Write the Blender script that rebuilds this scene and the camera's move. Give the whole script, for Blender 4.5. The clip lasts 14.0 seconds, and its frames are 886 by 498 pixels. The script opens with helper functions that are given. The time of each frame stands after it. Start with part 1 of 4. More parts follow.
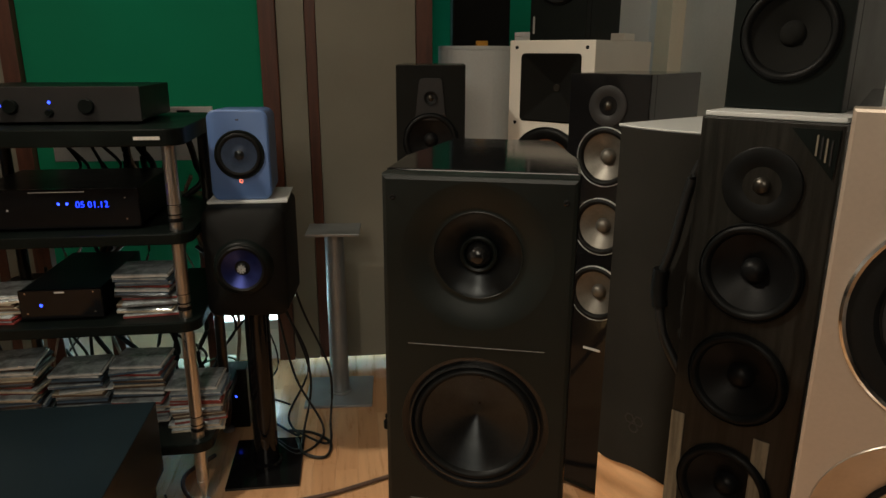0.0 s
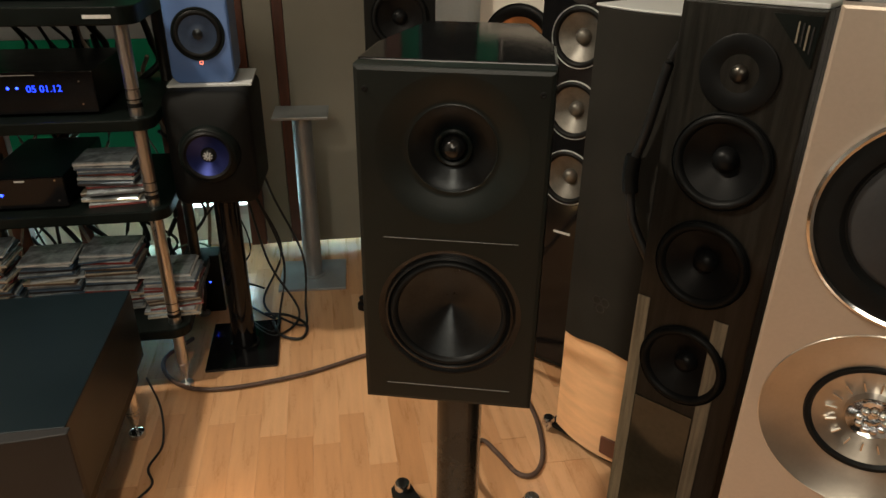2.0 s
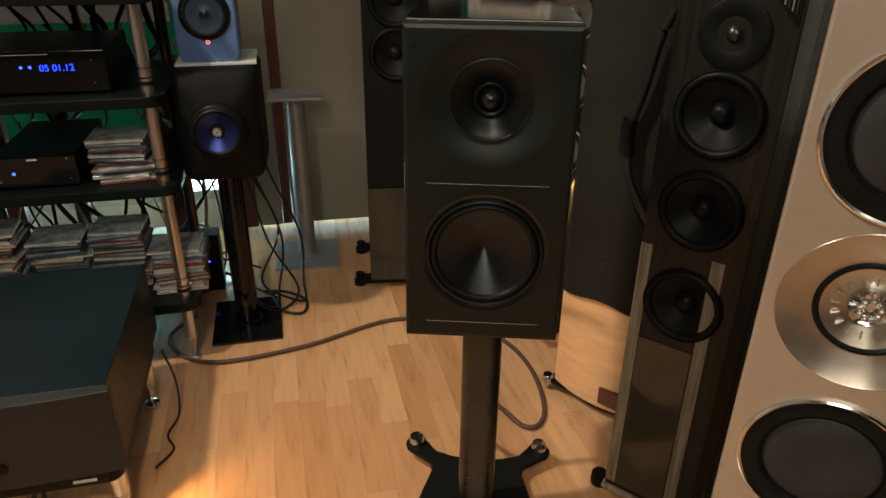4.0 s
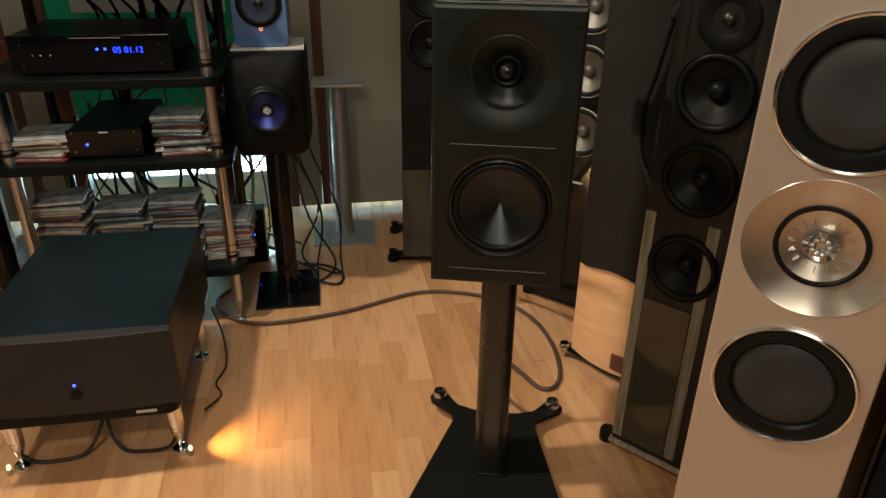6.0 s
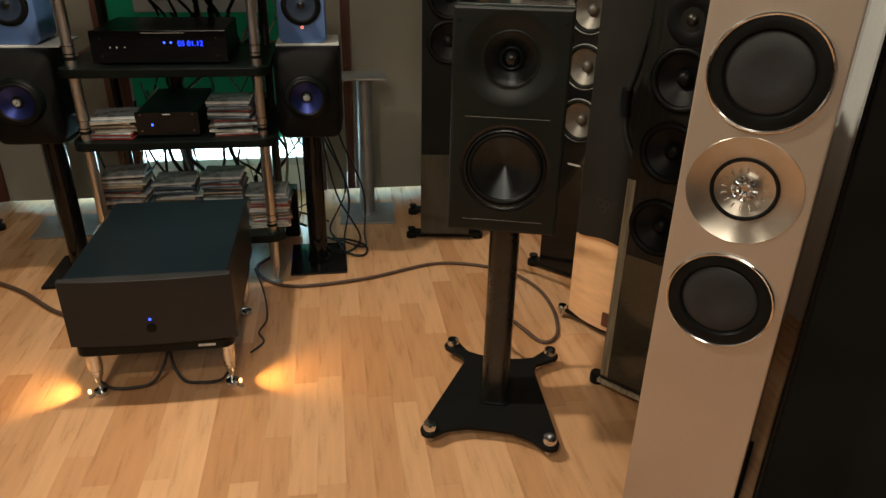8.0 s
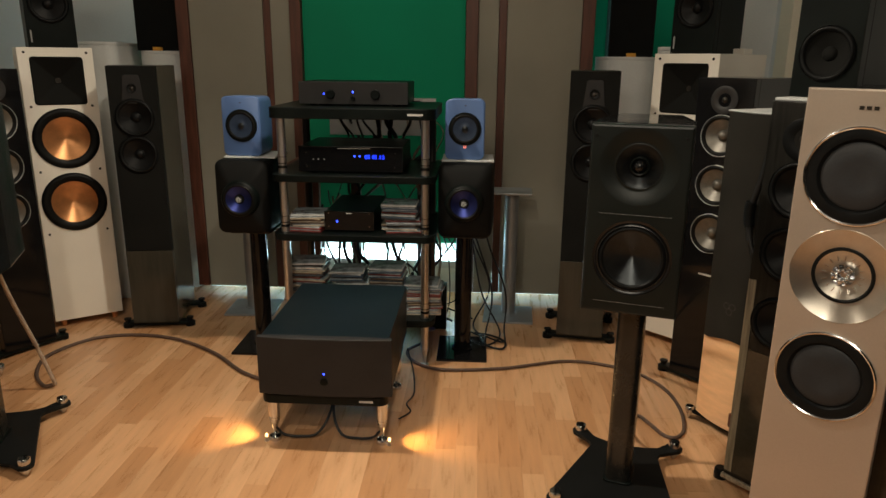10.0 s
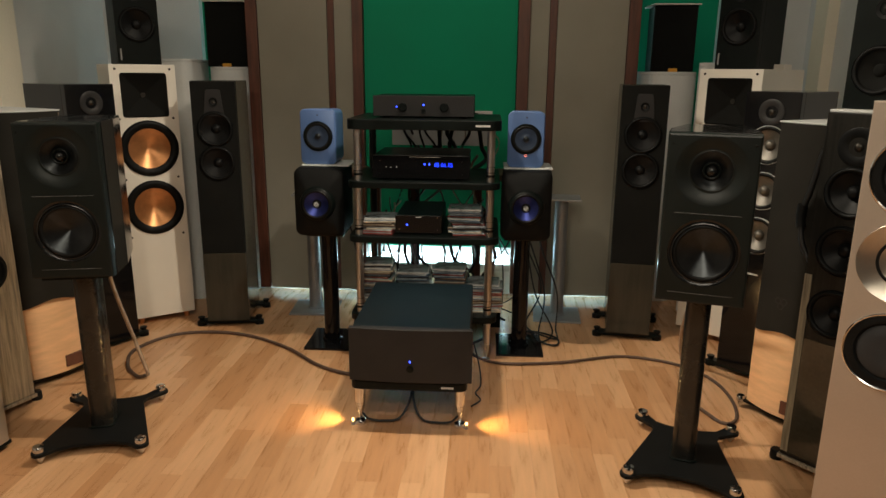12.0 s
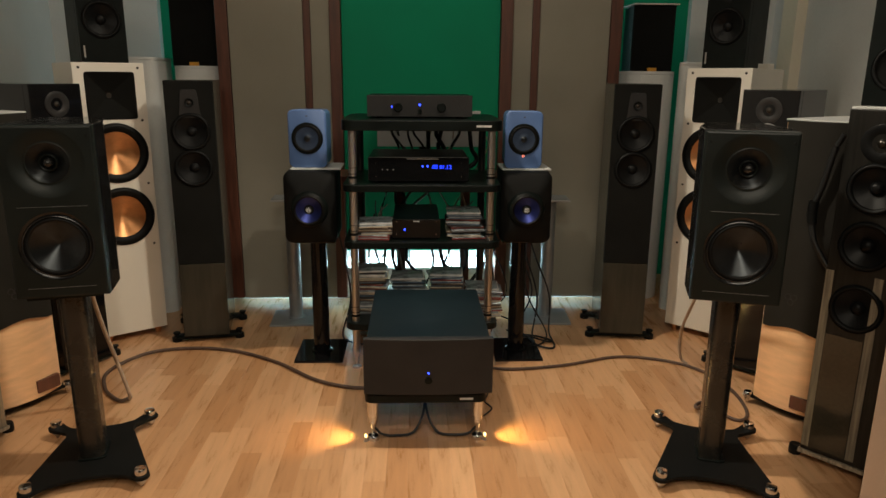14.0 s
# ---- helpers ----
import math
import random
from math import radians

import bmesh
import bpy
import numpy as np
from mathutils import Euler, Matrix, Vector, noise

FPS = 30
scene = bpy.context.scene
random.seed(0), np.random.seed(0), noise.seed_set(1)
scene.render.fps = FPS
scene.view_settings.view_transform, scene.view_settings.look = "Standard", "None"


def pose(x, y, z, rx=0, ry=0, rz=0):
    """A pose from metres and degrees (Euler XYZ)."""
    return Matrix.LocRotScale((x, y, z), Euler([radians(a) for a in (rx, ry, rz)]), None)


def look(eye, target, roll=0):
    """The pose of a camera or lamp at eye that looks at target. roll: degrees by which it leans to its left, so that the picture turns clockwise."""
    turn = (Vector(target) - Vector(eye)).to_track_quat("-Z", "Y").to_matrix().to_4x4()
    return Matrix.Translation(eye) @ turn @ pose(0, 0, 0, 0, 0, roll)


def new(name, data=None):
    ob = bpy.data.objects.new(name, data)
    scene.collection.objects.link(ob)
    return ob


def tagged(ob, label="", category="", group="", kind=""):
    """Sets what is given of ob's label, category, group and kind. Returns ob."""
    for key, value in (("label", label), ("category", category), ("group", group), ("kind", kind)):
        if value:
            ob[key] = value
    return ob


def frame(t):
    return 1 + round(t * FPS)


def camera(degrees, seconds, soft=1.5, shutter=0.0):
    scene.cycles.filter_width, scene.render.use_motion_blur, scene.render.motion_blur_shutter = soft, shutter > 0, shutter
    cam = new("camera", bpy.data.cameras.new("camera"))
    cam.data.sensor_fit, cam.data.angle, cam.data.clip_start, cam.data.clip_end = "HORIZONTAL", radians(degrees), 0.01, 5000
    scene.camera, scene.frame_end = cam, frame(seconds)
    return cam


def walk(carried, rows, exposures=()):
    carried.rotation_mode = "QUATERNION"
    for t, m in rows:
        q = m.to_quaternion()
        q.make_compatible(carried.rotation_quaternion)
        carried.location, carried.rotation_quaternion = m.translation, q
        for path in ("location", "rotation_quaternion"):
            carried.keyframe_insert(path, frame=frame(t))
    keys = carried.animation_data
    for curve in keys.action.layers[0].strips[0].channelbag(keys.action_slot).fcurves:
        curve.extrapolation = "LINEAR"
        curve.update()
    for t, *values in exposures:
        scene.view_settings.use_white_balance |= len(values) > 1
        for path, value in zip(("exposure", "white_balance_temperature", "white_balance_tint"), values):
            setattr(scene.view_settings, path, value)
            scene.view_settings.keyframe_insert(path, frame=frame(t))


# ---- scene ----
cam = camera(65.5, 14.0)
PATH = [
    (0, (0.266, 0.301, 1.236), (0.514, 2.209, 0.69), 0.2),
    (0.5, (0.269, 0.31, 1.24), (0.53, 2.148, 0.495), 0.3),
    (1, (0.27, 0.312, 1.249), (0.545, 2.092, 0.381), 0.5),
    (1.5, (0.267, 0.314, 1.254), (0.559, 2.087, 0.376), 0.6),
    (2, (0.261, 0.312, 1.254), (0.579, 2.082, 0.379), 0.7),
    (2.2, (0.250, 0.306, 1.257), (0.587, 2.071, 0.382), 0.8),
    (4.3, (0.129, 0.193, 1.226), (0.553, 1.935, 0.341), 0.7),
    (4.5, (0.129, 0.174, 1.226), (0.547, 1.92, 0.346), 0.7),
    (5, (0.134, 0.123, 1.229), (0.512, 1.877, 0.345), 0.7),
    (5.5, (0.118, 0.079, 1.226), (0.454, 1.842, 0.344), 0.8),
    (6, (0.118, 0.04, 1.222), (0.443, 1.805, 0.34), 0.8),
    (6.5, (0.123, -0.005, 1.224), (0.439, 1.762, 0.34), 0.7),
    (7, (0.094, -0.078, 1.225), (0.41, 1.689, 0.344), 0.8),
    (7.2, (0.078, -0.12, 1.23), (0.395, 1.649, 0.352), 1.0),
    (9.3, (0.048, -0.484, 1.261), (0.12, 1.34, 0.446), 0.8),
    (9.5, (0.048, -0.518, 1.256), (0.054, 1.337, 0.508), 0.7),
    (10, (0.021, -0.592, 1.24), (-0.076, 1.335, 0.711), 0.6),
    (10.5, (-0.042, -0.68, 1.241), (-0.154, 1.256, 0.752), 0.7),
    (11, (-0.093, -0.767, 1.249), (-0.215, 1.168, 0.759), 0.6),
    (11.5, (-0.151, -0.822, 1.254), (-0.272, 1.113, 0.761), 0.6),
    (12, (-0.205, -0.819, 1.247), (-0.324, 1.115, 0.753), 0.5),
    (12.5, (-0.285, -0.788, 1.234), (-0.394, 1.147, 0.74), 0.6),
    (13, (-0.357, -0.758, 1.227), (-0.44, 1.179, 0.736), 0.5),
    (13.5, (-0.408, -0.734, 1.229), (-0.405, 1.205, 0.738), 0.5),
    (14, (-0.498, -0.727, 1.233), (-0.415, 1.211, 0.745), 0.5),
]
EXPOSURES = [(0.0, -0.28), (0.5, -0.10), (1.0, 0.03), (5.0, 0.05), (7.0, 0.05), (9.3, -0.22), (9.6, -0.18), (10.0, -0.04), (10.5, 0.06), (12.5, 0.0), (14.0, -0.08)]
walk(cam, [(t, look(eye, target, roll)) for t, eye, target, roll in PATH], EXPOSURES)

# ---- light ----
world = bpy.data.worlds.new("world")
world.use_nodes = True
scene.world = world
world.node_tree.nodes["Background"].inputs[0].default_value = (0.75, 0.85, 1.0, 1)
world.node_tree.nodes["Background"].inputs[1].default_value = 0.05


def spot_lamp(name, eye, target, watts, degrees, colour, radius=0.06, blend=0.8):
    data = bpy.data.lights.new(name, "SPOT")
    data.energy, data.spot_size, data.spot_blend, data.color, data.shadow_soft_size = watts, radians(degrees), blend, colour, radius
    ob = new(name, data)
    ob.matrix_world = look(eye, target)
    return ob


def area_lamp(name, eye, target, watts, width, height, colour):
    data = bpy.data.lights.new(name, "AREA")
    data.energy, data.shape, data.size, data.size_y, data.color = watts, "RECTANGLE", width, height, colour
    ob = new(name, data)
    ob.matrix_world = look(eye, target)
    return ob


WARM = (1.0, 0.885, 0.705)
# unseen soft fill overhead near the rack, added to brighten the upper panel wall
area_lamp("unseen_fill_light", (-0.45, 2.05, 2.56), (-0.45, 2.05, 0), 6.5, 1.7, 0.7, WARM)
# unseen broad lamp behind the listener, added to light the fronts and panel wall
area_lamp("unseen_fill_light", (-0.45, -1.70, 2.42), (-0.45, 2.90, 1.20), 26, 1.8, 0.5, WARM)
spot_lamp("unseen_downlight", (-0.45, -0.7, 2.55), (-0.45, 0.25, 0.2), 70, 106, WARM)
# an unseen pair turned crosswise, added to brighten the towers
spot_lamp("unseen_downlight", (-0.95, 1.36, 2.55), (0.82, 1.25, 0.25), 160, 78, WARM)
spot_lamp("unseen_downlight", (0.05, 1.36, 2.55), (-1.80, 1.36, 0.30), 140, 80, WARM)
# cool light strips behind the panel wall
COOL = (0.55, 0.93, 1.0)
area_lamp("light_strip_lamp", (-1.175, 2.975, 0.060), (-1.175, 3.07, 0.045), 0.45, 0.55, 0.02, COOL)
area_lamp("light_strip_lamp", (0.255, 2.975, 0.060), (0.255, 3.07, 0.045), 0.45, 0.55, 0.02, COOL)
area_lamp("light_strip_lamp", (-0.462, 2.978, 0.222), (-0.462, 2.40, 0.02), 1.8, 0.78, 0.04, COOL)
area_lamp("light_strip_lamp", (-0.462, 2.940, 0.240), (-0.462, 2.99, 0.33), 0.85, 0.75, 0.012, COOL)
area_lamp("light_strip_lamp", (0.588, 3.25, 1.45), (1.2, 3.25, 1.45), 0.6, 0.04, 2.0, COOL)
area_lamp("light_strip_lamp", (-1.482, 3.25, 1.45), (-2.2, 3.25, 1.45), 0.9, 0.04, 2.0, COOL)

# ---- materials ----


def mat(name, colour, rough=0.5, metal=0.0, var=0.12, scale=9.0, bump=0.0, fine=160.0, coat=0.0, stretch=(1, 1, 1), second=None, emit=0.0, spec=0.5, aniso=0.0):
    """A surface with broad stains, fine grain, and relief."""
    m = bpy.data.materials.new(name)
    m.use_nodes = True
    nt = m.node_tree
    b = nt.nodes["Principled BSDF"]
    co, mp = nt.nodes.new("ShaderNodeTexCoord"), nt.nodes.new("ShaderNodeMapping")
    mp.inputs["Scale"].default_value = stretch
    nt.links.new(co.outputs["Object"], mp.inputs["Vector"])
    broad, grain = nt.nodes.new("ShaderNodeTexNoise"), nt.nodes.new("ShaderNodeTexNoise")
    broad.inputs["Scale"].default_value, broad.inputs["Detail"].default_value = scale, 6
    grain.inputs["Scale"].default_value, grain.inputs["Detail"].default_value = fine, 3
    for n in (broad, grain):
        nt.links.new(mp.outputs[0], n.inputs["Vector"])
    add = nt.nodes.new("ShaderNodeMath")
    add.operation = "MULTIPLY_ADD"
    add.inputs[1].default_value, add.inputs[2].default_value = 0.4, -0.2
    nt.links.new(grain.outputs["Fac"], add.inputs[0])
    mix2 = nt.nodes.new("ShaderNodeMath")
    nt.links.new(broad.outputs["Fac"], mix2.inputs[0])
    nt.links.new(add.outputs[0], mix2.inputs[1])
    ramp = nt.nodes.new("ShaderNodeValToRGB")
    lo = [c * (1 - var) for c in colour]
    hi = list(second) if second else [min(1, c * (1 + var)) for c in colour]
    ramp.color_ramp.elements[0].position, ramp.color_ramp.elements[0].color = 0.32, (*lo, 1)
    ramp.color_ramp.elements[1].position, ramp.color_ramp.elements[1].color = 0.68, (*hi, 1)
    nt.links.new(mix2.outputs[0], ramp.inputs[0])
    nt.links.new(ramp.outputs[0], b.inputs["Base Color"])
    rr = nt.nodes.new("ShaderNodeMapRange")
    rr.inputs[3].default_value, rr.inputs[4].default_value = max(0.02, rough - 0.07), min(1, rough + 0.09)
    nt.links.new(mix2.outputs[0], rr.inputs[0])
    nt.links.new(rr.outputs[0], b.inputs["Roughness"])
    b.inputs["Metallic"].default_value = metal
    b.inputs["Specular IOR Level"].default_value = spec
    b.inputs["Coat Weight"].default_value = coat
    b.inputs["Coat Roughness"].default_value = 0.05
    if aniso:
        b.inputs["Anisotropic Rotation"].default_value = 0.25
        tg = nt.nodes.new("ShaderNodeTangent")
        tg.direction_type, tg.axis = "RADIAL", "Y"
        nt.links.new(tg.outputs[0], b.inputs["Tangent"])
        b.inputs["Anisotropic"].default_value = aniso
    if bump:
        bn = nt.nodes.new("ShaderNodeBump")
        bn.inputs["Strength"].default_value, bn.inputs["Distance"].default_value = bump, 0.002
        nt.links.new(grain.outputs["Fac"], bn.inputs["Height"])
        nt.links.new(bn.outputs[0], b.inputs["Normal"])
    if emit:
        b.inputs["Emission Color"].default_value, b.inputs["Emission Strength"].default_value = (*colour, 1), emit
    return m


def plank_mat(name, island):
    """Beech laminate strips: each strip has its own tone."""
    m = mat(name, (0.615, 0.342, 0.172), 0.28, 0, 0.09, 3.0, 0.05, 60, 0.12, (14, 1.6, 1))
    nt = m.node_tree
    b = nt.nodes["Principled BSDF"]
    src = nt.nodes.new("ShaderNodeNewGeometry").outputs["Random Per Island"] if island else nt.nodes.new("ShaderNodeObjectInfo").outputs["Random"]
    tone = nt.nodes.new("ShaderNodeValToRGB")
    tone.color_ramp.elements[0].color, tone.color_ramp.elements[1].color = (0.82, 0.74, 0.66, 1), (1.13, 1.17, 1.22, 1)
    nt.links.new(src, tone.inputs[0])
    mul = nt.nodes.new("ShaderNodeMix")
    mul.data_type, mul.blend_type = "RGBA", "MULTIPLY"
    mul.inputs[0].default_value = 1
    nt.links.new(b.inputs["Base Color"].links[0].from_socket, mul.inputs[6])
    nt.links.new(tone.outputs[0], mul.inputs[7])
    nt.links.new(mul.outputs[2], b.inputs["Base Color"])
    return m


M = dict(
    plank=plank_mat("beech_laminate", False), plank_rest=plank_mat("beech_laminate_rest", True),
    joint=mat("floor_joint", (0.42, 0.25, 0.13), 0.7),
    darkwall=mat("unseen_dark_wall", (0.05, 0.055, 0.05), 0.9, 0, 0.2, 4, 0.3, 200),
    plaster=mat("white_plaster", (0.74, 0.745, 0.73), 0.85, 0, 0.06, 2.5, 0.15, 120),
    cream=mat("cream_paint", (0.86, 0.79, 0.64), 0.7, 0, 0.05, 3, 0.1, 90),
    ceiling=mat("ceiling_paint", (0.42, 0.41, 0.40), 0.9, 0, 0.04, 2, 0.1, 100),
    fabric=mat("taupe_acoustic_fabric", (0.285, 0.270, 0.220), 0.95, 0, 0.07, 3, 0.35, 420),
    brownwood=mat("dark_red_brown_wood", (0.105, 0.036, 0.021), 0.45, 0, 0.3, 5, 0.1, 120, 0.1, (9, 9, 1)),
    green=mat("green_felt", (0.0, 0.265, 0.132), 0.95, 0, 0.07, 2, 0.2, 300),
    daylight=mat("cool_light_strip", (0.70, 0.95, 1.0), 0.5, emit=7.0),
    black=mat("satin_black", (0.0042, 0.0062, 0.0056), 0.36, 0, 0.25, 12, 0.05, 300, spec=0.13),
    satin=mat("satin_black_lacquer", (0.0058, 0.0088, 0.0078), 0.38, 0, 0.2, 7, 0.04, 400, spec=0.32),
    matte=mat("matte_black", (0.0065, 0.0068, 0.0066), 0.6, 0, 0.25, 10, 0.25, 500, spec=0.12),
    gloss=mat("gloss_black", (0.006, 0.006, 0.0065), 0.08, 0, 0.2, 6, 0, 100, 0.0, spec=0.3),
    rubber=mat("black_rubber", (0.006, 0.0063, 0.0063), 0.45, 0, 0.2, 30, 0.05, 300, spec=0.13),
    cone=mat("dark_grey_cone", (0.034, 0.038, 0.041), 0.30, 0.85, 0.15, 30, 0.0, 250, aniso=0.75),
    paper=mat("black_cone", (0.0058, 0.0060, 0.0062), 0.40, 0, 0.2, 30, 0.1, 250, spec=0.15),
    copper=mat("copper_cone", (0.58, 0.27, 0.11), 0.40, 0.75, 0.12, 30, 0.0, 200, aniso=0.7),
    kevlar=mat("silver_grey_cone", (0.14, 0.130, 0.112), 0.42, 0.6, 0.15, 40, 0.05, 200),
    white=mat("white_satin_paint", (0.78, 0.74, 0.66), 0.4, 0, 0.04, 4, 0.03, 200),
    champagne=mat("champagne_lacquer", (0.47, 0.395, 0.325), 0.33, 0.5, 0.05, 3, 0.02, 300, 0.2),
    brushed=mat("brushed_bronze_aluminium", (0.54, 0.495, 0.43), 0.32, 0.9, 0.06, 40, 0.0, 300, aniso=0.75),
    chrome=mat("chrome", (0.68, 0.69, 0.70), 0.12, 1.0, 0.05, 10, 0, 100),
    alu=mat("brushed_aluminium", (0.56, 0.56, 0.55), 0.3, 1.0, 0.1, 20, 0.05, 300, 0, (1, 1, 0.1)),
    silver=mat("silver_grey_paint", (0.30, 0.32, 0.33), 0.42, 0.5, 0.1, 12, 0.05, 250),
    darkmetal=mat("dark_anodised_metal", (0.075, 0.068, 0.058), 0.3, 0.85, 0.15, 10, 0.03, 250),
    polemetal=mat("brushed_grey_metal", (0.050, 0.048, 0.043), 0.26, 0.75, 0.15, 10, 0.05, 250),
    ampgrey=mat("grey_black_sheet", (0.026, 0.025, 0.025), 0.45, 0.1, 0.12, 8, 0.06, 500, spec=0.2),
    amptop=mat("blue_black_sheet", (0.0055, 0.0105, 0.0135), 0.34, 0.0, 0.10, 5, 0.06, 600, spec=0.22),
    blue=mat("slate_blue_lacquer", (0.085, 0.16, 0.36), 0.42, 0, 0.06, 8, 0.05, 400),
    bluecone=mat("violet_blue_cone", (0.022, 0.032, 0.15), 0.30, 0.8, 0.15, 30, 0.03, 250),
    minicone=mat("dark_blue_cone", (0.022, 0.036, 0.066), 0.4, 0, 0.2, 30, 0.1, 250, spec=0.25),
    greycone=mat("grey_black_cone", (0.026, 0.027, 0.029), 0.5, 0, 0.15, 20, 0.1, 250, spec=0.25),
    semigloss=mat("moulded_black", (0.007, 0.0072, 0.0072), 0.22, 0, 0.2, 30, 0.03, 300, spec=0.45),
    midcone=mat("dark_midrange_cone", (0.020, 0.0225, 0.024), 0.34, 0.8, 0.15, 30, 0.0, 250, aniso=0.75),
    grille=mat("black_grille_cloth", (0.0105, 0.0106, 0.0098), 0.9, 0, 0.2, 5, 0.5, 900, spec=0.08),
    darkwalnut=mat("dark_gloss_veneer", (0.040, 0.037, 0.028), 0.2, 0, 0.12, 4, 0.02, 100, 0.1, (10, 10, 1), spec=0.3),
    mahogany=mat("dark_mahogany_veneer", (0.055, 0.016, 0.010), 0.3, 0, 0.35, 4, 0.03, 120, 0.3, (14, 14, 1)),
    maple=mat("maple_veneer", (0.78, 0.475, 0.262), 0.38, 0, 0.10, 3.5, 0.03, 90, 0.15, (3, 3, 14)),
    oakgrey=mat("grey_oak_veneer", (0.34, 0.275, 0.195), 0.5, 0, 0.45, 4.5, 0.15, 110, 0.05, (26, 26, 1.4)),
    oakblack=mat("black_stained_oak", (0.0135, 0.0128, 0.0110), 0.32, 0, 0.45, 5, 0.2, 110, 0.0, (26, 26, 1.4), spec=0.25),
    strip=mat("dull_oak_strip", (0.19, 0.165, 0.12), 0.5, 0, 0.4, 5, 0.15, 110, 0.0, (26, 26, 1.4)),
    felt=mat("black_felt", (0.021, 0.0195, 0.0165), 0.95, 0, 0.2, 5, 0.5, 900, spec=0.1),
    smoke=mat("smoked_gloss_panel", (0.045, 0.039, 0.026), 0.10, 0, 0.25, 4, 0, 100, 0.1),
    plastic=mat("clear_case_plastic", (0.31, 0.35, 0.37), 0.12, 0, 0.5, 22, 0, 100, 0.4),
    sheet=mat("pale_grey_sheet", (0.55, 0.56, 0.55), 0.5, 0, 0.05, 6, 0.05, 200),
    cable=mat("brown_cable_sleeve", (0.085, 0.050, 0.036), 0.6, 0, 0.3, 60, 0.4, 700),
    palecable=mat("pale_cable_sleeve", (0.36, 0.28, 0.22), 0.6, 0, 0.2, 60, 0.4, 700),
    blackcable=mat("black_cable", (0.007, 0.007, 0.007), 0.5, 0, 0.2, 40, 0.1, 400),
    led=mat("blue_led", (0.02, 0.05, 1.0), 0.4, emit=7.0), ledred=mat("red_led", (1.0, 0.25, 0.15), 0.4, emit=1.8),
    display=mat("blue_digits", (0.010, 0.035, 1.0), 0.4, emit=4.5), halo=mat("warm_glint", (1.0, 0.62, 0.25), 0.4, emit=4.0),
    bluebox=mat("beige_card", (0.42, 0.36, 0.26), 0.7, 0, 0.1, 8, 0.1, 200), hose=mat("green_grey_hose", (0.10, 0.14, 0.10), 0.5),
    print=mat("light_print", (0.55, 0.54, 0.52), 0.6), yellow=mat("yellow_tag", (0.75, 0.36, 0.04), 0.5),
    glow=mat("lamp_disc", (1.0, 0.75, 0.5), 0.5, emit=6.0),
)
CASES = [mat("case_" + n, c, 0.3, 0, 0.25, 18, 0, 100, 0.3) for n, c in (("white", (0.58, 0.58, 0.56)), ("cream", (0.46, 0.40, 0.31)), ("grey", (0.12, 0.13, 0.14)), ("black", (0.02, 0.02, 0.024)), ("red", (0.22, 0.04, 0.035)), ("blue", (0.07, 0.11, 0.16)), ("brown", (0.10, 0.065, 0.045)))]

# ---- shape helpers ----


def thing(name, label, category, group="", kind="", at=None):
    ob = tagged(new(name), label, category, group, kind)
    if at is not None:
        ob.matrix_basis = at
    return ob


def part(name, bm, material, parent, label=""):
    bmesh.ops.recalc_face_normals(bm, faces=bm.faces)
    me = bpy.data.meshes.new(name)
    bm.to_mesh(me)
    bm.free()
    me.materials.append(material)
    ob = new(name, me)
    ob.parent = parent
    if label:
        ob["label"] = label
    return ob


def smooth(ob, angle=40):
    me = ob.data
    me.polygons.foreach_set("use_smooth", [True] * len(me.polygons))
    me.set_sharp_from_angle(angle=radians(angle))
    return ob


def box(x0, y0, z0, x1, y1, z1, bevel=0.0, seg=2, bm=None):
    """A box between two corners, with rounded edges."""
    own = bmesh.new()
    bmesh.ops.create_cube(own, size=1, matrix=Matrix.LocRotScale(((x0 + x1) / 2, (y0 + y1) / 2, (z0 + z1) / 2), None, (abs(x1 - x0), abs(y1 - y0), abs(z1 - z0))))
    if bevel:
        bmesh.ops.bevel(own, geom=own.edges[:], offset=bevel, segments=seg, affect="EDGES", profile=0.6)
    return own if bm is None else merge(bm, own)


def merge(bm, other):
    me = bpy.data.meshes.new("tmp")
    other.to_mesh(me)
    other.free()
    bm.from_mesh(me)
    bpy.data.meshes.remove(me)
    return bm


def prism(points, z0, z1, bevel=0.0, seg=2):
    """A plan outline raised from z0 to z1."""
    bm = bmesh.new()
    f = bm.faces.new([bm.verts.new((x, y, z0)) for x, y in points])
    r = bmesh.ops.extrude_face_region(bm, geom=[f])
    bmesh.ops.translate(bm, vec=(0, 0, z1 - z0), verts=[v for v in r["geom"] if isinstance(v, bmesh.types.BMVert)])
    if bevel:
        bmesh.ops.recalc_face_normals(bm, faces=bm.faces)
        bmesh.ops.bevel(bm, geom=bm.edges[:], offset=bevel, segments=seg, affect="EDGES", profile=0.6)
    return bm


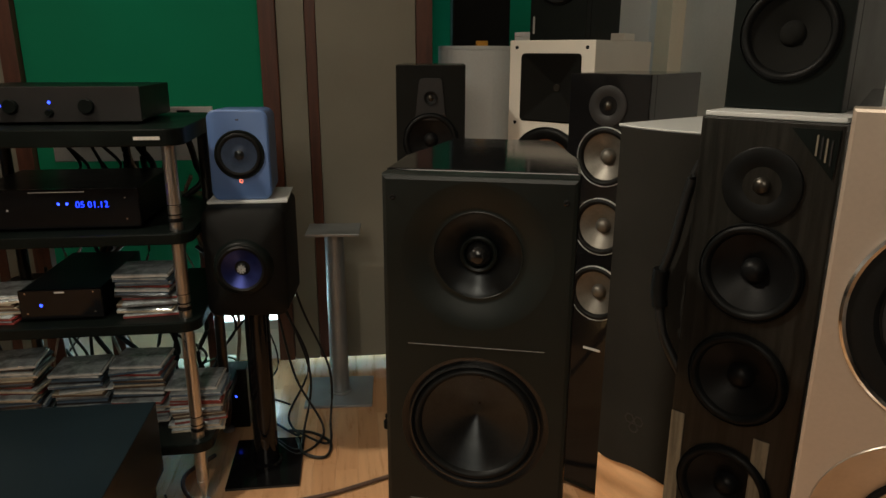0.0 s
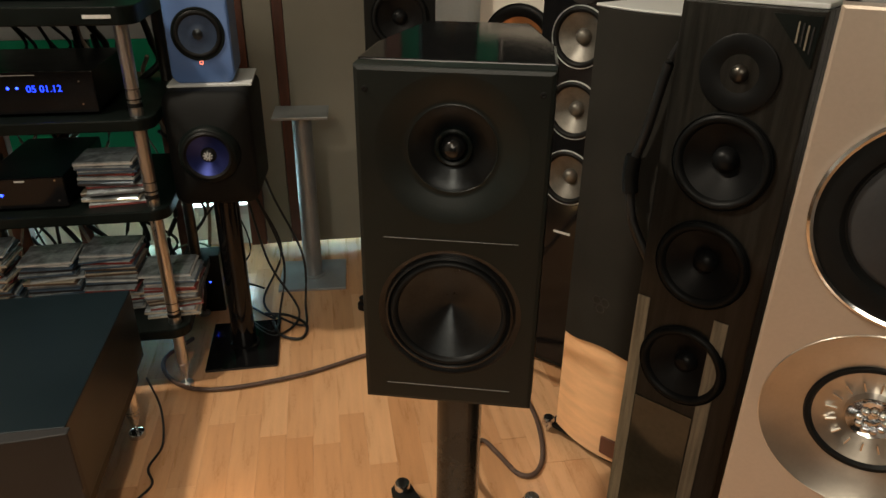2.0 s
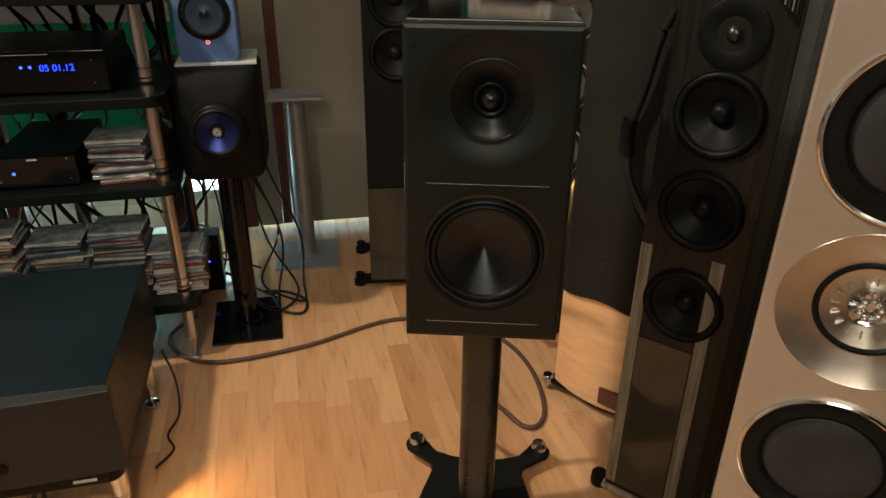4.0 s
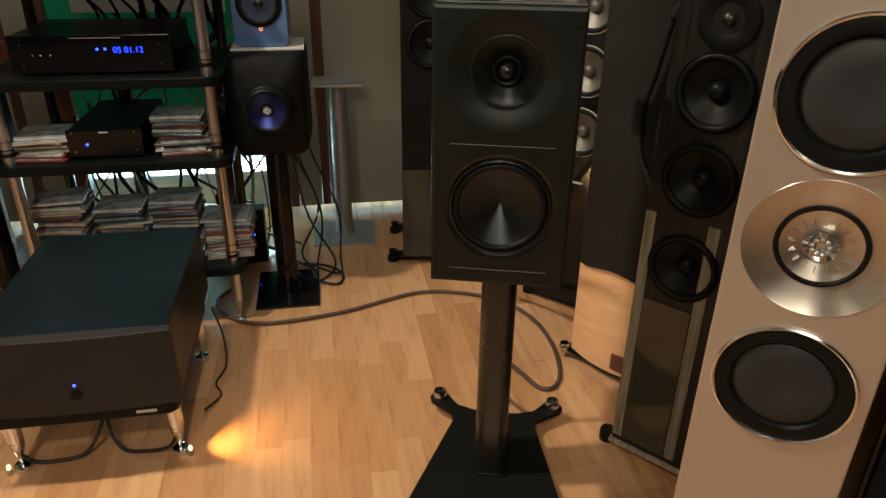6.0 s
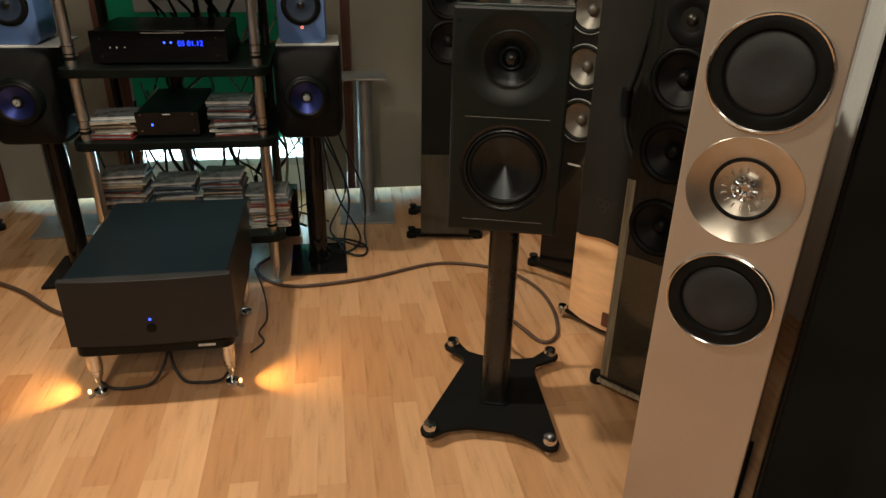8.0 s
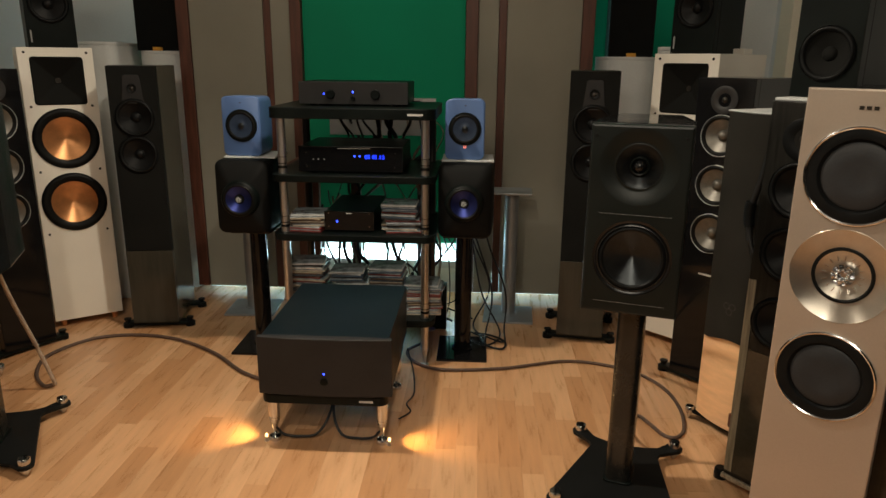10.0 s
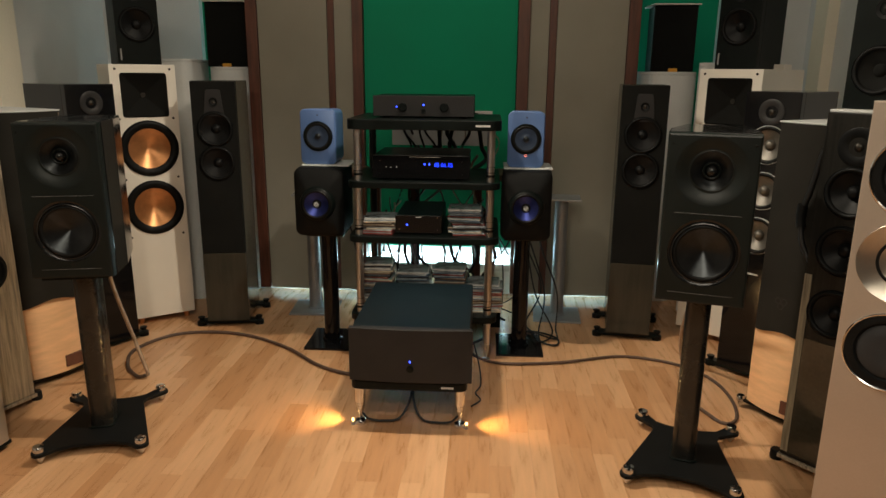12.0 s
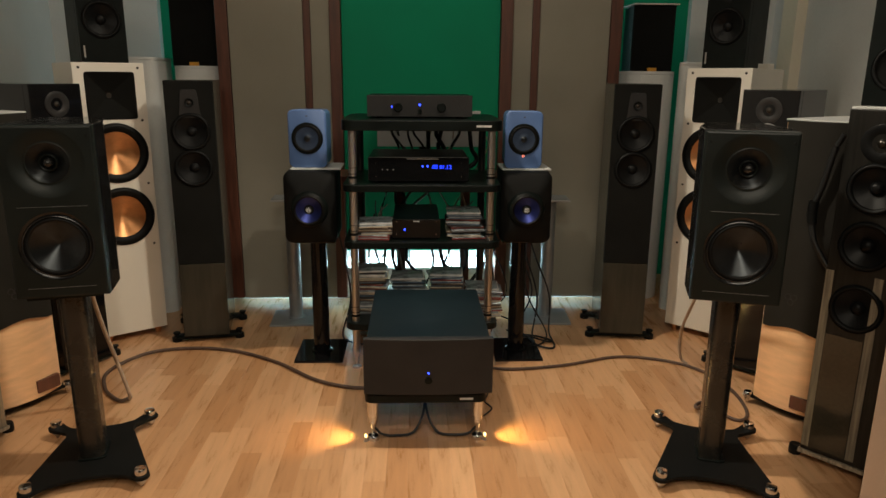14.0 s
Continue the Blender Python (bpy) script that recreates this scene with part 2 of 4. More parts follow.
def baffle(x0, x1, z0, z1, y, thick, holes, bevel=0.003):
    """A board facing -y with round holes (x, z, r) or square ones (x, z, r, corner)."""
    bm = bmesh.new()
    loops = [[(x0, z0), (x1, z0), (x1, z1), (x0, z1)]]
    for hole in holes:
        if len(hole) == 3:
            loops.append([(hole[0] + hole[2] * math.cos(2 * math.pi * k / 48), hole[1] + hole[2] * math.sin(2 * math.pi * k / 48)) for k in range(48)])
        else:
            loops.append([(hole[0] + u, hole[1] + v) for u, v in rounded(2 * hole[2], 2 * hole[2], hole[3], 3)])
    edges = []
    for loop in loops:
        vs = [bm.verts.new((a, y, b)) for a, b in loop]
        edges += [bm.edges.new((vs[k], vs[(k + 1) % len(vs)])) for k in range(len(vs))]
    outer = edges[:4]
    bmesh.ops.triangle_fill(bm, use_beauty=True, use_dissolve=False, edges=edges, normal=(0, -1, 0))
    ext = bmesh.ops.extrude_face_region(bm, geom=bm.faces[:], use_keep_orig=True)
    bmesh.ops.translate(bm, vec=(0, thick, 0), verts=[v for v in ext["geom"] if isinstance(v, bmesh.types.BMVert)])
    bmesh.ops.recalc_face_normals(bm, faces=bm.faces)
    if bevel:
        bmesh.ops.bevel(bm, geom=[e for e in outer if e.is_valid], offset=bevel, segments=2, affect="EDGES", profile=0.6)
    return bm


def lathe(profile, at=(0, 0, 0), n=48, upright=False):
    """Turns (radius, height) pairs; height goes towards -y, or up."""
    bm = bmesh.new()
    rings = []
    for r, h in profile:
        ring = []
        for i in range(1 if r < 1e-6 else n):
            a = 2 * math.pi * i / n
            u, w = r * math.cos(a), r * math.sin(a)
            ring.append(bm.verts.new((at[0] + u, at[1] + w, at[2] + h) if upright else (at[0] + u, at[1] - h, at[2] + w)))
        rings.append(ring)
    for a, b in zip(rings, rings[1:]):
        for i in range(n):
            j = (i + 1) % n
            if len(a) == 1 and len(b) > 1:
                bm.faces.new((a[0], b[i], b[j]))
            elif len(b) == 1 and len(a) > 1:
                bm.faces.new((a[i], b[0], a[j]))
            elif len(a) > 1:
                bm.faces.new((a[i], b[i], b[j], a[j]))
    return bm


def spline(points, steps=8):
    """A smooth line through the points."""
    p = [Vector(q) for q in points]
    p = [2 * p[0] - p[1]] + p + [2 * p[-1] - p[-2]]
    out = []
    for a, b, c, d in zip(p, p[1:], p[2:], p[3:]):
        for k in range(steps):
            u = k / steps
            out.append(0.5 * ((2 * b) + (c - a) * u + (2 * a - 5 * b + 4 * c - d) * u * u + (3 * b - a - 3 * c + d) * u ** 3))
    return out + [p[-2]]


def tube(points, radius, n=8, steps=8):
    pts = spline(points, steps)
    bm = bmesh.new()
    rings = []
    for i, q in enumerate(pts):
        t = (pts[min(i + 1, len(pts) - 1)] - pts[max(i - 1, 0)]).normalized()
        side = t.cross(Vector((0, 0, 1)) if abs(t.z) < 0.95 else Vector((1, 0, 0))).normalized()
        up = side.cross(t)
        rings.append([bm.verts.new(q + radius * (side * math.cos(2 * math.pi * k / n) + up * math.sin(2 * math.pi * k / n))) for k in range(n)])
    for a, b in zip(rings, rings[1:]):
        for k in range(n):
            bm.faces.new((a[k], b[k], b[(k + 1) % n], a[(k + 1) % n]))
    bm.faces.new(rings[0][::-1])
    bm.faces.new(rings[-1])
    return bm


def rounded(w, h, r, n=6):
    """The outline of a rounded rectangle round the origin."""
    pts = []
    for cx, cy, a0 in ((w / 2 - r, h / 2 - r, 0), (-w / 2 + r, h / 2 - r, 90), (-w / 2 + r, -h / 2 + r, 180), (w / 2 - r, -h / 2 + r, 270)):
        for k in range(n + 1):
            a = radians(a0 + 90 * k / n)
            pts.append((cx + r * math.cos(a), cy + r * math.sin(a)))
    return pts


# ---- the room ----
X0, X1, Y0, Y1, H = -2.55, 1.62, -3.0, 3.5, 2.6


def setting(name, bm, material, label, category, parent=None):
    ob = part(name, bm, material, parent)
    return tagged(ob, label, category, "", "structure")


floor = setting("floor", box(X0 - 0.1, Y0 - 0.1, -0.12, X1 + 0.1, Y1 + 0.1, -0.006), M["joint"], "light beech strip laminate floor, slightly glossy", "floor")
setting("ceiling", box(X0 - 0.1, Y0 - 0.1, H, X1 + 0.1, Y1 + 0.1, H + 0.12), M["ceiling"], "plain pale painted ceiling above the listening room", "ceiling")
setting("wall_north", box(X0 - 0.1, Y1, 0, X1 + 0.1, Y1 + 0.12, H), M["green"], "dark green felt covered rear wall", "wall")
# the south wall is out of view; its dark finish keeps reflections dark
setting("wall_south", box(X0 - 0.1, Y0 - 0.12, 0, X1 + 0.1, Y0, H), M["darkwall"], "unseen wall behind the listener, assumed dark", "wall")
setting("wall_east", box(X1, Y0, 0, X1 + 0.12, Y1, H), M["plaster"], "pale grey plaster side wall", "wall")
setting("wall_west", box(X0 - 0.12, Y0, 0, X0, Y1, H), M["plaster"], "pale grey plaster side wall", "wall")

# plaster on both sides of the green rear wall, and cream pilasters
setting("wall_return_east", box(1.12, Y1 - 0.05, 0, X1, Y1, H), M["plaster"], "pale plaster at the end of the green wall", "wall")
setting("wall_return_west", box(X0, Y1 - 0.05, 0, -1.95, Y1, H), M["plaster"], "pale plaster at the end of the green wall", "wall")
setting("trim_east", box(X1 - 0.06, 3.10, 0, X1, 3.25, H, 0.004), M["cream"], "cream painted pilaster on the side wall", "pilaster")
setting("trim_west", box(X0, 2.36, 0, X0 + 0.06, 2.54, H, 0.004), M["cream"], "cream painted pilaster on the side wall", "pilaster")

# panel wall behind the rack: taupe fabric, brown posts and a green felt middle
PY = 2.93


def panel_wall():
    posts = [(-1.489, -1.430), (-0.923, -0.868), (-0.055, 0.005), (0.506, 0.565)]
    for a, b in posts:
        p = thing("wall_post", "dark red-brown stained wooden upright post", "post", "posts of the panel wall", "structure")
        part("post", box(a, PY - 0.012, 0.040, b, PY + 0.05, H, 0.003), M["brownwood"], p)
    for a, b, s0, s1 in ((-1.428, -0.925, -1.056, -1.021), (0.007, 0.504, 0.106, 0.143)):
        p = thing("fabric_panel", "taupe fabric acoustic panel with a dark brown strip", "wall panel", "fabric panels", "structure")
        part("panel", box(a, PY, 0.038, s0 - 0.002, PY + 0.04, H, 0.003), M["fabric"], p)
        part("panel", box(s1 + 0.002, PY, 0.038, b, PY + 0.04, H, 0.003), M["fabric"], p)
        part("strip", box(s0, PY + 0.004, 0.038, s1, PY + 0.044, H, 0.002), M["brownwood"], p, "dark brown wooden strip")
    g = thing("green_panel", "dark green felt panel hung between brown posts", "wall panel", "", "structure")
    part("panel", box(-0.866, PY + 0.02, 0.300, -0.057, PY + 0.05, H, 0.004), M["green"], g)


panel_wall()
setting("wall_bay", box(-1.47, 3.03, 0, 0.575, Y1, H), M["plaster"], "white painted wall bay behind the fabric panels", "wall")
ls = thing("light_strip", "cool white light strip on a pale batten below the green panel", "light strip")
part("strip", box(-0.860, 2.986, 0.196, -0.062, 3.000, 0.246, 0.003), M["daylight"], ls)
part("batten", box(-0.864, 2.980, 0.152, -0.059, 3.029, 0.192, 0.002), M["sheet"], ls, "plain pale batten")


# ---- drivers ----


def driver(parent, x, z, r, cone="cone", cap="dome", ring="rubber", y=0.0, depth=0.35, name="woofer", basket=None, inner=0.78):
    """A loudspeaker driver of radius r in the front plane y."""
    at = (x, y, z)
    rs, rc = r * 0.97, r * inner
    d = smooth(part(name, lathe([(r, -0.004), (r, 0.003), (r * 0.985, 0.0045), (rs, 0.003), (rs, -0.012), (r * 0.2, -r * depth - 0.012)], at), M[basket or ring], parent))
    smooth(part("surround", lathe([(rs, 0.002), (r * 0.93, 0.007), (r * 0.87, 0.0075), (r * (inner + 0.03), 0.004), (rc, -0.002)], at), M["rubber"], d), 60)
    smooth(part("cone", lathe([(rc, -0.002), (r * 0.5, -r * depth * 0.55), (r * 0.26, -r * depth)], at), M[cone], d), 60)
    if cap == "dome":
        prof = [(r * 0.27, -r * depth)] + [(r * 0.27 * math.cos(a), -r * depth + r * 0.16 * math.sin(a)) for a in (0.4, 0.8, 1.2)] + [(0, -r * depth + r * 0.16)]
        smooth(part("dust_cap", lathe(prof, at, 32), M[cone], d), 60)
    elif cap == "bare":
        smooth(part("cone_centre", lathe([(r * 0.27, -r * depth * 0.98), (r * 0.1, -r * depth * 1.22), (0, -r * depth * 1.3)], at, 32), M[cone], d), 60)
    elif cap == "plug":
        smooth(part("phase_plug", lathe([(r * 0.2, -r * depth), (r * 0.19, -r * 0.12), (r * 0.12, -r * 0.02), (0, r * 0.03)], at, 32), M["alu"], d), 60)
    elif cap == "ball":
        smooth(part("phase_plug", lathe([(r * 0.27, -r * depth), (r * 0.25, -r * 0.2), (r * 0.2, -r * 0.1), (r * 0.1, -r * 0.05), (0, -r * 0.04)], at, 32), M[cone], d), 60)
    return d


def tweeter(parent, x, z, r, dome=0.013, plate="rubber", domemat="darkmetal", y=0.0):
    at = (x, y, z)
    d = smooth(part("tweeter", lathe([(r, -0.004), (r, 0.003), (r * 0.97, 0.004), (r * 0.6, 0.002), (dome * 1.5, -0.004), (dome * 1.1, -0.006)], at), M[plate], parent))
    smooth(part("dome", lathe([(dome * 1.12, -0.006)] + [(dome * math.cos(a), -0.004 + dome * 0.8 * math.sin(a)) for a in (0.0, 0.4, 0.8, 1.2)] + [(0, -0.004 + dome * 0.8)], at, 28), M[domemat], d), 60)
    return d


def screws(parent, places, r=0.005, material="rubber", y=0.0):
    for x, z in places:
        part("screw", lathe([(r, -0.002), (r, 0.0015), (r * 0.5, 0.002), (0, 0.001)], (x, y, z), 12), M[material], parent)


def outrigger(parent, w, d, z=0.03, foot=0.022, thick=0.018):
    """Cross bars with pads in front of and behind a tower."""
    for yy in (0.03, d - 0.03):
        arm = part("foot_bar", box(-w / 2, yy - 0.025, z - thick, w / 2, yy + 0.025, z, 0.006), M["black"], parent)
        for s in (-1, 1):
            smooth(part("foot", lathe([(0, 0), (foot, 0), (foot, 0.02), (foot * 0.8, 0.024), (foot * 0.5, 0.024), (foot * 0.5, 0.036), (foot * 0.75, 0.038), (foot * 0.75, 0.044), (0, 0.045)], (s * w / 2, yy, 0), 20, True), M["rubber"], arm))


# ---- stand-mount speaker on its stand ----


def monitor(at, label):
    s = thing("bookshelf_speaker", label, "speaker", "gloss black monitors on stands", at=at)
    w, h, d = 0.245, 0.488, 0.36
    plan = [(-w / 2, 0.004), (w / 2, 0.004), (w / 2, 0.15), (0.085, d), (-0.085, d), (-w / 2, 0.15)]
    part("cabinet", prism([(x, max(y, 0.024)) for x, y in plan], 0, h, 0.004), M["gloss"], s)
    md, wf = 0.384, 0.152
    part("baffle", baffle(-w / 2 + 0.002, w / 2 - 0.002, 0.002, h - 0.002, -0.010, 0.0335, [(0, md, 0.096), (0, wf, 0.098)], 0.006), M["satin"], s)
    for zz in (0.264, 0.031):
        part("trim_line", box(-0.088, -0.0106, zz, 0.088, -0.0095, zz + 0.0007), M["silver"], s)
    y = -0.0101
    # shallow dish, midrange cone and small centre dome
    dish = smooth(part("waveguide", lathe([(0.0962, 0.0), (0.0925, -0.0003), (0.084, -0.0018), (0.074, -0.0044), (0.064, -0.0076), (0.0575, -0.0095), (0.0560, -0.0085), (0.0545, -0.0098)], (0, y, md), 72), M["satin"], s), 60)
    smooth(part("cone", lathe([(0.0548, -0.0096), (0.050, -0.0105), (0.040, -0.0180), (0.022, -0.0300)], (0, y, md), 72), M["midcone"], dish), 60)
    smooth(part("centre_ring", lathe([(0.0245, -0.030), (0.0240, -0.0165), (0.0215, -0.0150), (0.0185, -0.0165), (0.0165, -0.024)], (0, y, md), 48), M["black"], dish))
    smooth(part("dome", lathe([(0.0168, -0.024), (0.0150, -0.014), (0.0110, -0.007), (0.0060, -0.0035), (0, -0.0025)], (0, y, md), 32), M["semigloss"], dish), 60)
    trim = smooth(part("woofer", lathe([(0.0982, 0.0), (0.0945, -0.0004), (0.0915, -0.0022), (0.0890, -0.0030), (0.0872, 0.0016), (0.0850, 0.0024), (0.0830, 0.0006), (0.0815, -0.003)], (0, y, wf), 72), M["semigloss"], s), 45)
    smooth(part("surround", lathe([(0.0818, -0.003), (0.0795, 0.0018), (0.0765, 0.0030), (0.0735, 0.0016), (0.0712, -0.004)], (0, y, wf), 72), M["rubber"], trim), 60)
    smooth(part("cone", lathe([(0.0716, -0.0036), (0.036, -0.0180), (0.010, -0.0290), (0.003, -0.0325), (0, -0.0330)], (0, y, wf), 72), M["cone"], trim), 60)
    screws(s, [(-0.106, 0.458), (0.106, 0.458)], 0.004, "rubber", y)
    return s


def speaker_stand(at, label):
    s = thing("speaker_stand", label, "stand", "four-footed speaker stands", at=at)
    feet = [(-0.155, -0.20), (0.155, -0.20), (0.150, 0.20), (-0.150, 0.20)]
    # lobes at the four feet, straight sides, a waist before the rear lobes
    half = [(0.0, -0.170), (0.060, -0.174), (0.110, -0.192), (0.134, -0.214)]
    half += [(0.155 + 0.026 * math.cos(radians(k)), -0.20 + 0.026 * math.sin(radians(k))) for k in (-120, -80, -40, 0, 25)]
    half += [(0.104, 0.118), (0.112, 0.140)]
    half += [(0.150 + 0.027 * math.cos(radians(k)), 0.200 + 0.027 * math.sin(radians(k))) for k in (-40, 0, 45, 90, 130, 165)]
    half += [(0.100, 0.176), (0.060, 0.162), (0.030, 0.158)]
    outline = half + [(-x, y) for x, y in half[:0:-1]]
    part("base_plate", prism(outline, 0.030, 0.042, 0.002), M["matte"], s)
    for fx, fy in feet:
        f = smooth(part("spike", lathe([(0, 0.0), (0.004, 0.002), (0.017, 0.022), (0.017, 0.030), (0, 0.030)], (fx, fy, 0), 20, True), M["alu"], s))
        smooth(part("knob", lathe([(0.018, 0.042), (0.018, 0.060), (0.016, 0.063), (0, 0.064)], (fx, fy, 0), 24, True), M["chrome"], f))
    part("pole", prism([(x, y - 0.012) for x, y in rounded(0.073, 0.112, 0.024)], 0.042, 0.598, 0.001, 1), M["polemetal"], s, "satin dark grey metal pole")
    part("pole_foot", prism([(x, y - 0.012) for x, y in rounded(0.084, 0.124, 0.018)], 0.042, 0.048, 0.001, 1), M["black"], s)
    part("top_plate", box(-0.10, -0.13, 0.598, 0.10, 0.13, 0.608, 0.003), M["black"], s)
    return s


R_STAND, L_STAND = pose(0.470, 1.276, 0, 0, 0, -17.5), pose(-1.540, 1.338, 0, 0, 0, 15.6)
speaker_stand(R_STAND, "black metal speaker stand with star-shaped base and chrome spikes")
speaker_stand(L_STAND, "black metal speaker stand with star-shaped base and chrome spikes")
monitor(pose(0.416, 1.116, 0.608, 0, 0, -17), "gloss black two-way bookshelf speaker on a black stand")
monitor(pose(-1.501, 1.200, 0.608, 0, 0, 13), "gloss black two-way bookshelf speaker on a black stand")

# ---- equipment rack ----


def rack():
    s = thing("hifi_rack", "black four-shelf hi-fi rack with brushed steel posts", "rack", at=pose(-0.466, 2.065, 0))
    hw, dp = 0.281, 0.40
    shelves = [(1.020, 1.062), (0.776, 0.805), (0.540, 0.569), (0.186, 0.215)]
    for z0, z1 in shelves:
        pts = [(x, y + dp / 2) for x, y in rounded(0.645, dp + 0.085, 0.045)]
        part("shelf", prism(pts, z0, z1, 0.004), M["black"], s)
    for px_ in (-hw, hw):
        for py in (0.0, dp):
            levels = [(0.040, 0.186), (0.215, 0.540), (0.569, 0.776), (0.805, 1.020)]
            for k, (z0, z1) in enumerate(levels):
                prof = [(0.0, z0), (0.0165, z0)]
                for up in (0.018, 0.034, 0.060):
                    if z1 - z0 > 0.2 and py == 0.0:
                        prof += [(0.0165, z0 + up), (0.0145, z0 + up + 0.001), (0.0145, z0 + up + 0.0035), (0.0165, z0 + up + 0.0045)]
                prof += [(0.0165, z1), (0.0, z1)]
                if k == 0:
                    prof = [(0, 0.012), (0.004, 0.014), (0.014, 0.07), (0.0165, 0.074), (0.0165, 0.079), (0.0145, 0.080), (0.0145, 0.083), (0.0165, 0.084), (0.0165, z1), (0, z1)]
                post = smooth(part("post", lathe(prof, (px_, py, 0), 24, True), M["alu"] if py == 0 else M["darkmetal"], s), 35)
                if k and py == 0.0:
                    for up, tall in ((0.021, 0.011), (0.0385, 0.004), (0.064, 0.0025)):
                        smooth(part("ring", lathe([(0.0146, z0 + up), (0.0176, z0 + up + 0.0006), (0.0176, z0 + up + tall - 0.0006), (0.0146, z0 + up + tall)], (px_, py, 0), 24, True), M["rubber"], post, "black rubber ring"), 35)
            part("foot_disc", lathe([(0, 0), (0.019, 0), (0.019, 0.008), (0.012, 0.012), (0, 0.012)], (px_, py, 0), 20, True), M["alu"], s)
    part("badge", box(0.215, -0.0445, 1.036, 0.275, -0.0425, 1.044), M["print"], s, "small pale maker's badge")
    return s


rack()


def amp_stand():
    s = thing("amplifier_stand", "low black amplifier stand on polished steel cone feet", "stand", at=pose(-0.4605, 1.455, 0))
    pts = [(x, y + 0.20) for x, y in rounded(0.415, 0.50, 0.03)]
    part("shelf", prism(pts, 0.158, 0.190, 0.004), M["black"], s)
    for px_ in (-0.1815, 0.1815):
        for py in (0.0, 0.40):
            smooth(part("foot", lathe([(0, 0.018), (0.005, 0.020), (0.014, 0.060), (0.016, 0.064), (0.016, 0.072), (0.0145, 0.073), (0.0145, 0.076), (0.0175, 0.077), (0.0175, 0.083), (0.016, 0.084), (0.016, 0.087), (0.019, 0.088), (0.019, 0.158), (0, 0.158)], (px_, py, 0), 28, True), M["chrome"], s), 35)
            smooth(part("foot_disc", lathe([(0, 0), (0.021, 0), (0.021, 0.010), (0.019, 0.014), (0.008, 0.018), (0, 0.018)], (px_, py, 0), 24, True), M["chrome"], s), 35)
    part("badge", box(0.115, -0.0515, 0.170, 0.160, -0.0495, 0.177), M["print"], s, "small pale maker's badge")
    return s


amp_stand()
# added glowing beads and warm spots imitate light reflected off the steel feet
for sx in (-1, 1):
    lamp = thing("foot_glint", "tiny glowing bead standing in for the glint beside a steel foot", "lamp", "floor lights under the amplifier")
    lamp.matrix_basis = pose(-0.4605 + sx * 0.207, 1.440, 0)
    smooth(part("lamp_glass", lathe([(0, 0.014), (0.004, 0.015), (0.005, 0.020), (0.0035, 0.026), (0, 0.027)], (0, 0, 0), 12, True), M["halo"], lamp))
    part("holder", lathe([(0, 0.0), (0.008, 0.0), (0.006, 0.006), (0.004, 0.014), (0, 0.014)], (0, 0, 0), 12, True), M["alu"], lamp)
    spot_lamp("foot_glint_spot", (-0.4605 + sx * 0.200, 1.452, 0.046), (-0.4605 + sx * 0.60, 1.510, 0.030), 6.0, 92, (1.0, 0.60, 0.22), 0.004, 1.0)


def power_amp():
    s = thing("power_amplifier", "large dark grey power amplifier with bowed front, blue light", "amplifier", at=pose(-0.452, 1.395, 0.190))
    n = 14
    front = [(-0.2155 + 0.431 * k / n, -0.012 * (1 - (2 * k / n - 1) ** 2)) for k in range(n + 1)]
    part("front_panel", prism(front + [(0.2155, 0.02), (-0.2155, 0.02)], 0.008, 0.205, 0.002, 1), M["ampgrey"], s)
    part("body", box(-0.205, 0.021, 0.006, 0.205, 0.545, 0.203, 0.003), M["amptop"], s)
    smooth(part("power_button", lathe([(0.0, 0.0), (0.013, 0.0), (0.013, 0.003), (0.010, 0.004), (0, 0.0035)], (0.0, -0.0118, 0.062), 28), M["black"], s))
    part("light", lathe([(0.0, 0.001), (0.0035, 0.001), (0.0025, 0.003), (0, 0.003)], (0.0, -0.0118, 0.088), 16), M["led"], s, "glowing blue light")
    for x in (-0.17, 0.17):
        for y in (0.06, 0.42):
            part("foot", lathe([(0, 0), (0.02, 0), (0.02, 0.007), (0, 0.007)], (x, y, 0), 16, True), M["rubber"], s)
    return s


power_amp()


def unit(name, label, category, x0, x1, y, z, h, depth, front="black", top="black"):
    s = thing(name, label, category, at=pose((x0 + x1) / 2, y, z))
    w = x1 - x0
    part("case", box(-w / 2 + 0.003, 0.011, 0.008, w / 2 - 0.003, depth, h, 0.003), M[top], s)
    part("front_panel", box(-w / 2, 0, 0.007, w / 2, 0.0105, h + 0.001, 0.002), M[front], s)
    for x in (-w / 2 + 0.05, w / 2 - 0.05):
        for yy in (0.04, depth - 0.05):
            part("foot", lathe([(0, 0), (0.016, 0), (0.016, 0.008), (0, 0.008)], (x, yy, 0), 16, True), M["rubber"], s)
    return s


def led(s, x, z, r=0.003, y=0.0, material="led"):
    part("light", lathe([(0, 0.002), (r * 0.7, 0.002), (r, 0.0), (r, -0.002)], (x, y, z), 14), M[material], s, "glowing blue light" if material == "led" else "")


def knob(s, x, z, r, y=0.0, material="black"):
    smooth(part("knob", lathe([(r, -0.001), (r, 0.012), (r * 0.9, 0.014), (0, 0.0135)], (x, y, z), 28), M[material], s))


